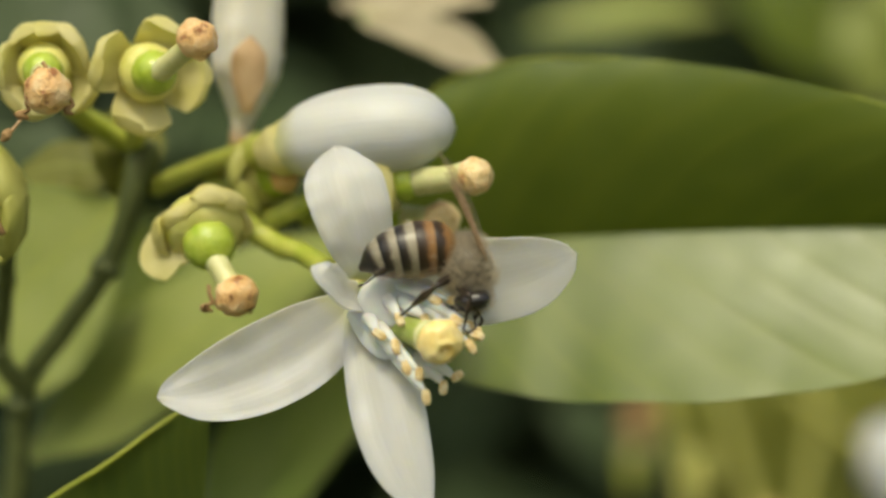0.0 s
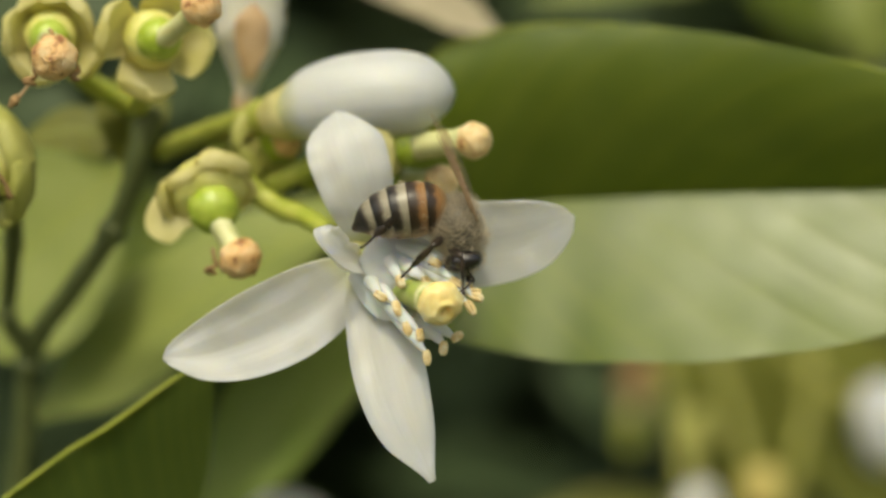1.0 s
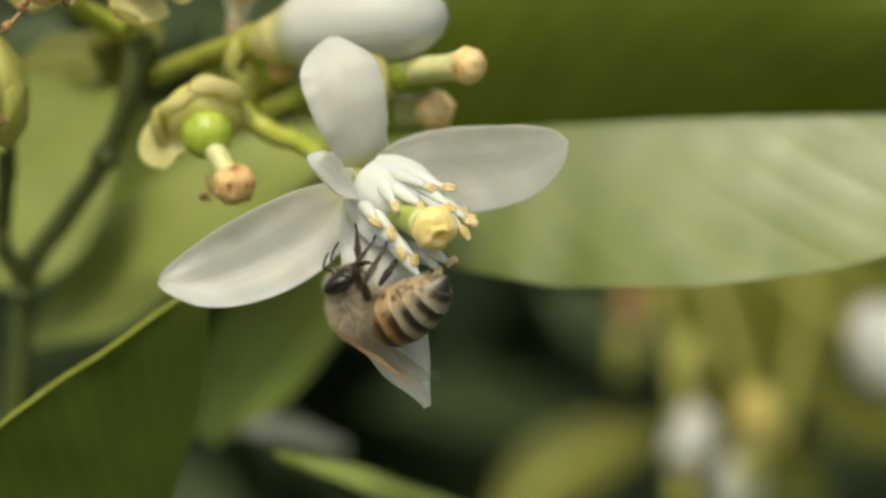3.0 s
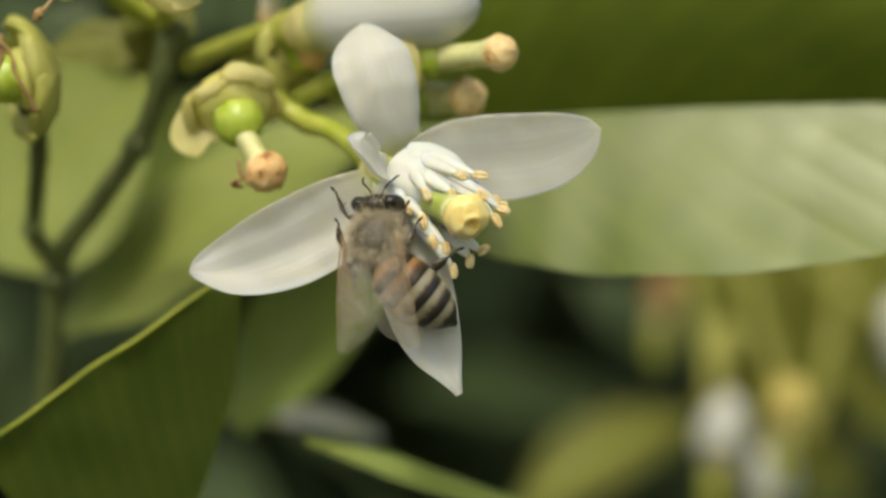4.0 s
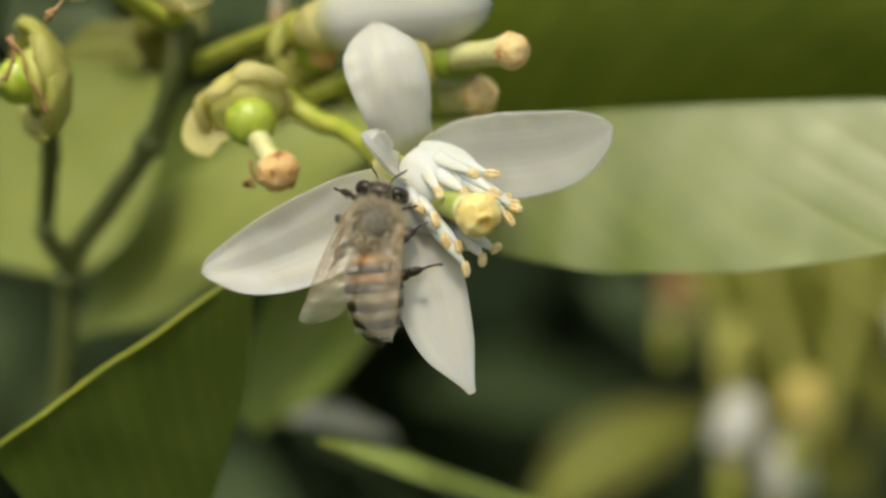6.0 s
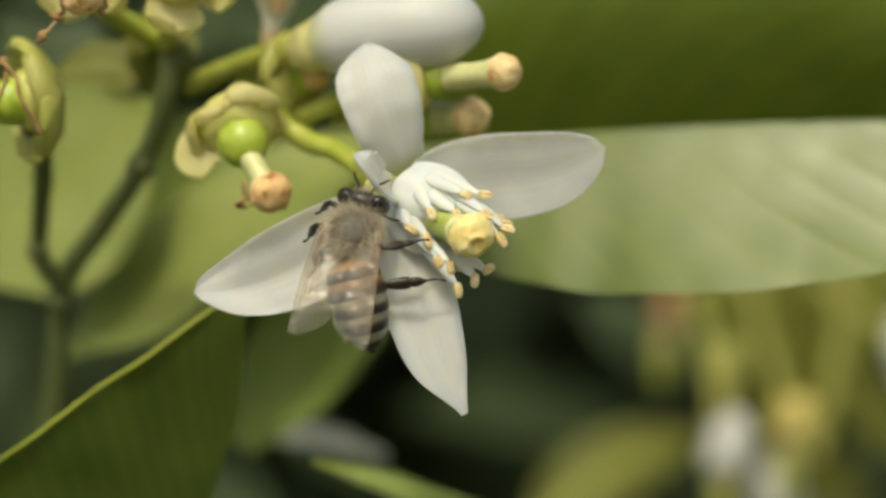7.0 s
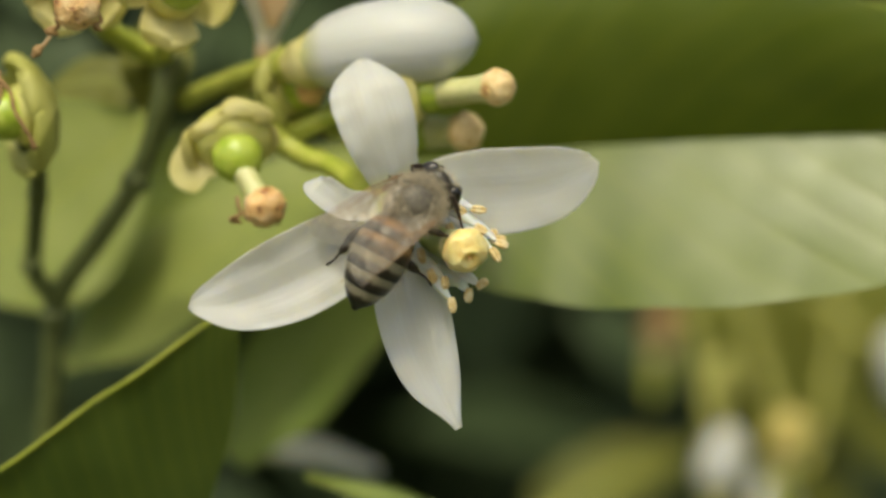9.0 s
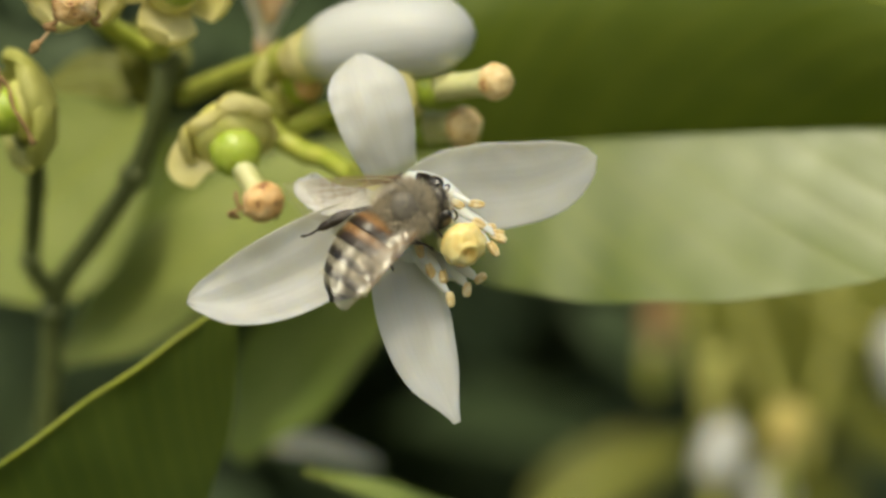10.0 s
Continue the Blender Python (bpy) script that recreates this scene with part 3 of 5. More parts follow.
def withered_flower():
    c = P(400, 60, 14)
    w = thing("withered_flower", "withered tan flower funnel on a thin brown stalk", "flower", c)
    bm = bmesh.new()
    tube(bm, [P(390, 120, 14), P(396, 70, 14), P(400, 20, 14), P(404, -40, 14), P(410, -190, 15)], [0.9, 1.0, 1.9, 2.9, 3.35, 3.1], 30, 22, 0.10, 2, c, 0.8, 5, 0.10)
    part("funnel", bm, FUNNEL, w, "cream papery petals browned towards the stalk")
    bm = bmesh.new()
    sheet(bm, [P(402, 60, 11.6), P(404, 10, 10.8), P(406, -40, 10.4), P(408, -75, 10.6)], [V(0, .1, 1)] * 4, [0.5, 1.3, 1.4, 0.6], -0.3, (0, 0), 0.25, 16, 8, 0.3, 3, c, end=0.3)
    part("petal", bm, TAN, w, "tan withered petal")
    bm = bmesh.new()
    tube(bm, [P(393, 95, 14), P(388, 130, 15), P(360, 165, 17)], [1.0, 0.9, 1.0], 12, 10, 0.1, 2, c)
    part("stalk", bm, TAN, w)


withered_flower()


# ---- twigs and leaves ----
def twig(pts, radii, label, mat=TWIG):
    o = Vector(pts[0])
    t = thing("twig", label, "twig", o)
    bm = bmesh.new()
    tube(bm, pts, radii, 40, 12, 0.12, 3, o)
    part("stem", bm, mat, t)
    fine = smooth(pts, 20)
    for k in (6, 13):
        bm = bmesh.new()
        ball(bm, fine[k] - o, (radii[1] * 1.25, radii[1] * 1.25, radii[1] * 1.1), fine[k + 1] - fine[k], 8, 10, 0.3, k)
        part("node", bm, mat, t, "swollen leaf node")
    return t


twig([P(-20, 960, 32), P(5, 700, 28), P(18, 540, 25), P(90, 430, 22), P(165, 320, 20), P(205, 200, 18), P(225, 110, 18)], [1.2, 1.1, 1.0, 0.95, 0.95, 1.05, 1.4], "dark green forked twig carrying the flower cluster")
twig([P(18, 540, 25), P(-25, 490, 23), P(-22, 420, 21), P(-18, 310, 14), P(-52, 225, 6.5)], [1.0, 0.8, 0.8, 0.8, 0.9], "thin dark side twig")


def leaf(pts, normals, widths, label, mat=LEAF, cup=0.0, folds=(8, 8), ruffle=0.8, seed=0, thick=0.35, rims=(), rib=0.5, skew=0.0, name="leaf", n=30, across=16, curl=(0, 0), rim_r=0.2):
    o = Vector(pts[0])
    lf = thing(name, label, "leaf", o)
    bm = bmesh.new()
    sheet(bm, pts, normals, widths, cup, folds, thick, n, across, ruffle, seed, o, skew, 0.0, curl)
    part("blade", bm, mat, lf)
    if rib:
        bm = bmesh.new()
        ns = smooth(normals, len(pts) - 1)
        tube(bm, [p + m.normalized() * 0.00005 for p, m in zip(pts, ns)], [rib, rib * 0.9, rib * 0.7, rib * 0.3], 24, 8, 0.0, 0, o)
        part("midrib", bm, STEM if mat is not LEAF_SHADED else mat, lf, "pale raised midrib")
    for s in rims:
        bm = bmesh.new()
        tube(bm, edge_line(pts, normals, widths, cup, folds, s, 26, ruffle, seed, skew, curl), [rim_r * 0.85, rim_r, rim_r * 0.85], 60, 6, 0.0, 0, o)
        part("rim", bm, RIM_LIGHT, lf, "yellow-green leaf rim catching the light")
    return lf


# the large leaf behind the blossom: upper half leaning over, lower half sloping towards the eye
leaf([P(640, 300, 28), P(760, 290, 26), P(940, 278, 23), P(1200, 266, 20), P(1500, 258, 18), P(1800, 262, 17), P(2050, 290, 18)],
     [V(-.02, .5, 1)] * 3 + [V(.04, .47, 1)] + [V(.1, .41, 1)] * 3, ([0.6, 17.6, 22.3, 22.6, 20.1, 15.0, 8.0, 0.5], [0.6, 11.6, 15.6, 17.2, 16.3, 13.0, 7.2, 0.5]),
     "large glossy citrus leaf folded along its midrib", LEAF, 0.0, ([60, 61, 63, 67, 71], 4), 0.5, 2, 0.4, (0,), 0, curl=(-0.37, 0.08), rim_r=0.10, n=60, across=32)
# the leaf below the drooping petal; its rim's light is put in by colour
leaf([P(345, 550, 8), P(190, 660, 7), P(30, 772, 6), P(-130, 885, 5)],
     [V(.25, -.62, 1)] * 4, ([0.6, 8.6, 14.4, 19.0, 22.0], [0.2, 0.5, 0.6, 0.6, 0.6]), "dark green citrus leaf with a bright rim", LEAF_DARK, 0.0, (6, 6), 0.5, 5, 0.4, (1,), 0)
# leaves on the far side of the twig, their sunlit look put into a pale colour
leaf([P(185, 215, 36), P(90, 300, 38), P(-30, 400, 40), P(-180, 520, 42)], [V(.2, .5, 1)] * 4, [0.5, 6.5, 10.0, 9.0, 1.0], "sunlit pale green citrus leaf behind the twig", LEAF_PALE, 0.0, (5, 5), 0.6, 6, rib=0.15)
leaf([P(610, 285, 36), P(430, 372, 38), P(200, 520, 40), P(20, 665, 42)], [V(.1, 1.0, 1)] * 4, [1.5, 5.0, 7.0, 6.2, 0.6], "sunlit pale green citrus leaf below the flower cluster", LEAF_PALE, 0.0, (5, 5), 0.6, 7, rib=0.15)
leaf([P(600, 440, 44), P(535, 540, 44), P(445, 660, 44), P(330, 830, 44)], [V(.2, .75, 1)] * 4, [0.6, 4.6, 5.6, 5.2, 1.5], "mid-green citrus leaf hanging behind the blossom", LEAF_MID, 0.0, (5, 5), 0.6, 8, rib=0.1)
leaf([P(455, 856, 22), P(580, 892, 21), P(720, 940, 20), P(900, 990, 20)], [V(.1, .6, 1)] * 4, [0.3, 0.9, 1.2, 1.0, 0.3], "narrow young citrus leaf low in the shade", LEAF_MID, 0.0, (5, 5), 0.3, 9, rib=0.15)
leaf([P(330, 240, 70), P(270, 320, 70), P(200, 400, 72), P(120, 520, 74)], [V(.2, .6, 1)] * 4, [0.5, 6.0, 8.0, 6.0, 0.5], "mid-green citrus leaf deep behind the twig", LEAF, 0.0, (5, 5), 0.5, 19, rib=0.15)
leaf([P(190, 165, 22), P(140, 160, 22), P(80, 150, 22), P(-10, 175, 22)], [V(.1, .55, 1)] * 4, [0.4, 2.0, 2.5, 2.0, 0.3], "small narrow young leaf beside the twig", LEAF_OLIVE, 0.0, (6, 6), 0.3, 10, rib=0.1)
leaf([P(205, 50, 21), P(198, 100, 20), P(188, 150, 19), P(178, 210, 19)], [V(.3, .7, 1)] * 4, [1.4, 2.8, 3.2, 2.4, 0.4], "young leaf sheathing the twig", LEAF_OLIVE, 0.0, (10, 10), 0.3, 11, rib=0.1)
leaf([P(80, 60, 60), P(60, 0, 60), P(20, -90, 62), P(-40, -200, 64)], [V(.2, .4, 1)] * 4, [0.5, 6, 8, 7, 1], "green citrus leaf behind the spent flowers", LEAF_SHADED, 0.0, (8, 8), 0.6, 12)
leaf([P(260, 160, 66), P(230, 60, 66), P(200, -60, 68), P(190, -220, 70)], [V(.2, .3, 1)] * 4, [0.5, 5, 6, 6, 1], "green citrus leaf rising behind the cluster", LEAF_SHADED, 0.0, (8, 8), 0.6, 13)
leaf([P(-90, 60, 58), P(-40, 100, 58), P(40, 150, 58), P(120, 200, 58)], [V(.1, .6, 1)] * 4, [0.5, 4, 5, 4, 0.5], "mid-green citrus leaf under the cluster", LEAF_SHADED, 0.0, (8, 8), 0.6, 14)


# ---- a second cluster further back, out of focus ----
def far_bud(x, y, d, r, ln, label, mat=BUD, lean=0.2):
    a = P(x, y, d)
    closed_bud([a + V(-lean, -1, 0) * ln * 0.0005, a + V(-lean, -1, 0) * ln * 0.00025, a, a + V(lean, 1, 0) * ln * 0.0005], [r * 0.6, r, r, r * 0.95, r * 0.8], label, [a + V(-lean, -1.6, 0) * ln * 0.001], mat)


far_bud(1195, 830, 100, 3.2, 8.0, "white citrus bud, out of focus, in the far cluster")
far_bud(1275, 915, 105, 3.4, 8.5, "white citrus bud low in the far cluster")
far_bud(1535, 668, 100, 4.8, 10.0, "large white citrus bud at the far cluster's side", lean=-.5)
far_bud(1310, 785, 95, 2.8, 6.0, "yellowish young bud in the far cluster", OCHRE)
far_bud(1090, 590, 125, 2.2, 6.0, "browned bud in the shade", WITHER)
far_bud(1192, 690, 118, 2.6, 7.0, "pale green young bud in the far cluster", SEPAL_DULL)
leaf([P(830, 1010, 140), P(920, 915, 142), P(1020, 855, 145), P(1150, 815, 148)], [V(0, .8, 1)] * 4, [0.6, 4.2, 5.6, 4.4, 0.5], "yellow-green leaf at the foot of the far cluster", LEAF_OLIVE, 0.0, (8, 8), 0.6, 15)
for x0, y0, x1, y1, d, w, lean in ((1120, 530, 1300, 690, 128, 5.0, .5), (1270, 520, 1400, 700, 136, 6.0, .4), (1390, 530, 1580, 640, 124, 5.0, .7), (1150, 700, 1330, 840, 140, 5.5, .4),
                                   (1360, 720, 1560, 860, 130, 6.0, .5), (1440, 560, 1660, 700, 142, 6.0, .4), (1180, 640, 1260, 900, 132, 3.6, .3),
                                   (1130, 560, 1400, 760, 176, 10.0, .5), (1330, 600, 1640, 840, 182, 12.0, .45), (1180, 760, 1420, 980, 178, 9.0, .5)):
    a, e = P(x0, y0, d), P(x1, y1, d + 4)
    leaf([a, a.lerp(e, 0.33) + V(0, 1, 0) * 0.002, a.lerp(e, 0.66) + V(0, 1, 0) * 0.002, e], [V(.1, lean, 1)] * 4, [0.6, w * 0.8, w, w * 0.8, 0.5], "olive-green citrus leaf, out of focus, round the far cluster", LEAF_OLIVE, 0.0, (8, 8), 0.6, x0 % 17, rib=0.2)
for k, (x0, y0, x1, y1) in enumerate(((1130, 560, 1195, 960), (1220, 520, 1310, 900), (1400, 520, 1340, 860), (1340, 545, 1560, 715))):
    twig([P(x0, y0, 118), P((x0 + x1) / 2 + 12, (y0 + y1) / 2, 112), P(x1, y1, 108)], [1.0, 1.1, 1.2], "olive flower stalk, out of focus", LEAF_STALK)
# faded petals above the large leaf, and one caught low in the shade
for k, (x, y, a, b, c, e, d, w) in enumerate(((560, -130, 690, -138, 830, -140, 44, 1.5), (610, -100, 740, -70, 850, -12, 42, 1.9), (600, -110, 690, -90, 790, -60, 46, 1.6), (390, 808, 480, 814, 585, 846, 62, 1.0))):
    o = P(x, y, d)
    g = thing("faded_blossom_petal", "faded beige citrus petal, out of focus" if k < 3 else "greyish white fallen petal caught among the leaves", "petal", o)
    bm = bmesh.new()
    sheet(bm, [P(x, y, d), P(a, b, d - 1), P(c, e, d - 2)], [V(0, .5 if k < 3 else -.1, 1)] * 3, [0.6, w, w * 1.1, 0.4], 0.2, (0, 0), 0.4, 14, 8, 0.4, k, o)
    part("blade", bm, (BEIGE, BEIGE, STYLE, BUD)[k], g)


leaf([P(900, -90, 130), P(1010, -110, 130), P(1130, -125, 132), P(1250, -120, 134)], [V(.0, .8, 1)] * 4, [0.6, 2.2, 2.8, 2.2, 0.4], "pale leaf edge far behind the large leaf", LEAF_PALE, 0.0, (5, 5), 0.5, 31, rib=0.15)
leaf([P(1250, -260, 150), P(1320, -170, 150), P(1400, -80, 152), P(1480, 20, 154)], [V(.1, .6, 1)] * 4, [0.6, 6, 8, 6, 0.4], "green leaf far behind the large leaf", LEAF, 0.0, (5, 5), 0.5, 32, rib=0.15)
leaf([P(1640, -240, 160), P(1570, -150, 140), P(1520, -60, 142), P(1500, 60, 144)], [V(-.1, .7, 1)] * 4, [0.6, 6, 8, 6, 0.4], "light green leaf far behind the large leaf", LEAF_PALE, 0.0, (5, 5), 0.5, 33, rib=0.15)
leaf([P(930, 560, 170), P(1010, 610, 170), P(1090, 650, 172), P(1180, 680, 174)], [V(0, .5, 1)] * 4, [0.6, 4, 5, 4, 0.4], "dim leaf in the shade behind", LEAF_SHADED, 0.0, (5, 5), 0.5, 34, rib=0.15)


# ---- shaded foliage of the same tree behind, and unseen leaves added above ----
def foliage(name, label, count, box, size, seed, mat=LEAF_SHADED, facing=(0, -.5, .8)):
    rnd = random.Random(seed)
    bm = bmesh.new()
    for k in range(count):
        c = Vector([rnd.uniform(box[i], box[i + 3]) for i in range(3)])
        nrm = (Vector(facing) + Vector([rnd.uniform(-.7, .7) for _ in range(3)])).normalized()
        t = nrm.orthogonal().normalized()
        t = (t * math.cos(k * 2.4) + nrm.cross(t) * math.sin(k * 2.4)).normalized()
        ln = rnd.uniform(*size)
        w = ln * 190 * rnd.uniform(0.85, 1.15)
        off = [abs(2 * (c[i] - box[i]) / (box[i + 3] - box[i]) - 1) for i in (0, 2)]
        if off[0] ** 2.4 + off[1] ** 2.4 > 1.0 - 0.2 * math.sin(k * 12.9) and count > 200:      # rounded, uneven outline
            continue
        sheet(bm, [c - t * ln / 2, c - nrm * ln * 0.03, c + t * ln / 2 - nrm * ln * 0.06], [nrm] * 3, [0.5, w * 0.9, w, w * 0.6, 0.3], 0.0, (9, 9), 0.35, 8, 4, 1.0, k)
    me = bpy.data.meshes.new(name)
    for f in bm.faces:
        f.smooth = True
    bm.to_mesh(me)
    bm.free()
    me.materials.append(mat)
    return tagged(new(name, me), label, "foliage", kind="stuff")


foliage("foliage", "dense shaded citrus leaves of the crown", 3600, (-0.85, 0.60, 0.98, 0.85, 0.98, 1.60), (0.08, 0.14), 3)
foliage("foliage", "dark citrus leaves hanging in shade", 150, (-0.20, 0.36, 1.12, 0.20, 0.58, 1.46), (0.05, 0.09), 4)
# light blocker: unseen leaves added overhead to keep the background dark
foliage("foliage", "overhanging citrus leaves that shade the crown", 760, (-0.95, 0.25, 1.50, 0.95, 1.15, 1.64), (0.08, 0.14), 5, facing=(0, 0, 1))


# added behind the camera, never in view: cuts sky light and darkens leaf sheen
foliage("foliage", "citrus trees standing across the path", 1300, (-1.9, -1.75, 0.15, 1.9, -1.35, 2.1), (0.10, 0.17), 6, facing=(0, .5, .8))


# ---- the bee: y forward, z towards its back, x to its right ----
def striped(name, stops, belly):
    """Abdomen plate: hair band in front, dark hind rim; the belly is paler, without bands."""
    m, n, links, p, out = nodes(name)
    tc = n.new("ShaderNodeTexCoord")
    sep = n.new("ShaderNodeSeparateXYZ")
    links.new(tc.outputs["UV"], sep.inputs[0])
    wob = n.new("ShaderNodeMath")
    wob.operation = "MULTIPLY_ADD"
    links.new(grain(n, links, 2200, 4.0), wob.inputs[0])
    wob.inputs[1].default_value = 0.30
    links.new(sep.outputs[0], wob.inputs[2])
    low = n.new("ShaderNodeSeparateXYZ")
    links.new(tc.outputs["Object"], low.inputs[0])
    side = n.new("ShaderNodeMapRange")
    side.inputs[1].default_value, side.inputs[2].default_value = -0.0006, -0.0015
    links.new(low.outputs[2], side.inputs[0])
    mix = n.new("ShaderNodeMixRGB")
    links.new(side.outputs[0], mix.inputs[0])
    links.new(ramp(n, links, wob.outputs[0], stops), mix.inputs[1])
    links.new(ramp(n, links, grain(n, links, 1400, 3.0), [(0.38, (belly[0] * 0.3, belly[1] * 0.25, belly[2] * 0.22)), (0.48, belly)]), mix.inputs[2])
    links.new(mix.outputs[0], p.inputs["Base Color"])
    p.inputs["Roughness"].default_value = 0.34
    bump(n, links, grain(n, links, 9000, 2.0), p, 0.35, 0.00005)
    return m


GREYBAND = striped("grey_banded", [(0.2, (0.33, 0.30, 0.225)), (0.66, (0.27, 0.235, 0.17)), (0.84, (0.04, 0.028, 0.02)), (1.0, (0.016, 0.013, 0.011))], (0.36, 0.27, 0.16))
AMBER = striped("amber_banded", [(0.14, (0.30, 0.19, 0.085)), (0.62, (0.27, 0.135, 0.05)), (0.84, (0.05, 0.028, 0.014)), (1.0, (0.03, 0.018, 0.01))], (0.40, 0.27, 0.14))
TAILTIP = striped("tail_tip", [(0.1, (0.12, 0.10, 0.08)), (0.3, (0.018, 0.015, 0.012)), (1.0, (0.012, 0.010, 0.009))], (0.16, 0.12, 0.08))
CHITIN = plain("chitin", [(0.3, (0.012, 0.010, 0.008)), (0.7, (0.035, 0.026, 0.018))], 2500, 0.32, 0.5, 0.00005)
LEGSKIN = plain("leg_chitin", [(0.3, (0.013, 0.010, 0.008)), (0.7, (0.050, 0.031, 0.019))], 1500, 0.35, 0.5, 0.00005)
EYE_MAT = plain("compound_eye", [(0.3, (0.008, 0.006, 0.006)), (0.7, (0.02, 0.014, 0.012))], 6000, 0.18, 0.6, 0.00003, spec=0.7)
DUSTY = plain("dusty_chitin", [(0.3, (0.08, 0.07, 0.055)), (0.7, (0.19, 0.165, 0.13))], 900, 0.6, 0.5, 0.00005)
FUR = plain("fur", [(0.25, (0.56, 0.49, 0.37)), (0.75, (0.76, 0.68, 0.54))], 900, 0.7, 0.0, 0.0001, 0.45, (0.62, 0.55, 0.42))


def wing_material():
    """A clear film with a faint milky body and a gloss broken up by fine ripples."""
    m, n, links, p, out = nodes("wing_membrane")
    p.inputs["Base Color"].default_value = (0.78, 0.70, 0.58, 1)
    p.inputs["Roughness"].default_value = 0.35
    wave = bump(n, links, grain(n, links, 650, 4.0), p, 1.0, 0.0004)
    clear = n.new("ShaderNodeBsdfTransparent")
    clear.inputs[0].default_value = (0.985, 0.97, 0.94, 1)
    gloss = n.new("ShaderNodeBsdfGlossy")
    gloss.inputs["Roughness"].default_value = 0.18
    links.new(wave, gloss.inputs["Normal"])
    body = n.new("ShaderNodeMixShader")
    body.inputs[0].default_value = 0.032
    links.new(clear.outputs[0], body.inputs[1])
    links.new(p.outputs[0], body.inputs[2])
    coat = n.new("ShaderNodeMixShader")
    coat.inputs[0].default_value = 0.032
    links.new(body.outputs[0], coat.inputs[1])
    links.new(gloss.outputs[0], coat.inputs[2])
    links.new(coat.outputs[0], out.inputs[0])
    return m


WING = wing_material()
VEIN = plain("wing_vein", [(0.3, (0.20, 0.12, 0.06)), (0.7, (0.32, 0.21, 0.11))], 1500, 0.4)
MM = 0.001


def mm(*pts):
    return [Vector(p) * MM for p in pts]


def fur_on(bm, centre, radii, count, length, seed, back=(0, -.6, 0), only=None):
    """Short hairs standing off an ellipsoid, as slim blades."""
    rnd = random.Random(seed)
    for k in range(count):
        d = Vector([rnd.gauss(0, 1) for _ in range(3)]).normalized()
        if only and not only(d):
            continue
        p = Vector(centre) + Vector([d[i] * radii[i] for i in range(3)])
        nrm = Vector([d[i] / radii[i] for i in range(3)]).normalized()
        way = (nrm + Vector(back) * 0.5 + Vector([rnd.uniform(-.45, .45) for _ in range(3)])).normalized()
        s = way.cross(Vector([rnd.uniform(-1, 1) for _ in range(3)])).normalized() * 0.013
        ln = length * rnd.uniform(0.6, 1.25)
        tip = p + way * ln + Vector(back) * ln * 0.25
        mid = p + way * ln * 0.55
        a, b, c, e, f = (bm.verts.new(q * MM) for q in (p - s, p + s, mid + s * 0.8, mid - s * 0.8, tip))
        bm.faces.new((a, b, c, e))
        bm.faces.new((e, c, f))
    return bm


def wing_shape(length, width, right, lead):
    """Outline of a wing that lies along -y, its leading edge outwards; a thin rippled sheet."""
    bm = bmesh.new()
    s = 1 if right else -1
    n, across = 22, 7
    rows = []
    for i in range(n + 1):
        u = i / n
        y = -length * u
        x0 = s * (0.15 + lead * math.sin(math.pi * u ** 0.8) * 0.35)
        w = width * blend([0.16, 0.45, 0.78, 0.98, 1.05, 1.02, 0.86, 0.30], u)
        rows.append([bm.verts.new(Vector((x0 + s * (0.22 * width - w * j / across), y, 0.06 * math.sin(6 * j / across + 5 * u) * (1 - u * 0.4) - 0.35 * u * u)) * MM) for j in range(across + 1)])
    for i in range(n):
        for j in range(across):
            bm.faces.new((rows[i][j], rows[i + 1][j], rows[i + 1][j + 1], rows[i][j + 1]))
    back = {v: bm.verts.new(v.co - Vector((0, 0, 0.012 * MM))) for r in rows for v in r}
    for i in range(n):
        for j in range(across):
            bm.faces.new([back[v] for v in (rows[i][j + 1], rows[i + 1][j + 1], rows[i + 1][j], rows[i][j])])
    lines = [[rows[i][0].co.copy() for i in range(0, n + 1, 2)]]
    lines += [[rows[i][min(across, int(round(k * across * (0.3 + 0.7 * i / n))))].co.copy() for i in range(1, n - 2, 3)] for k in (0.2, 0.42, 0.66)]
    lines += [[rows[i][j].co.copy() for j in range(0, across - 1)] for i in (7, 11, 15)]
    return bm, lines


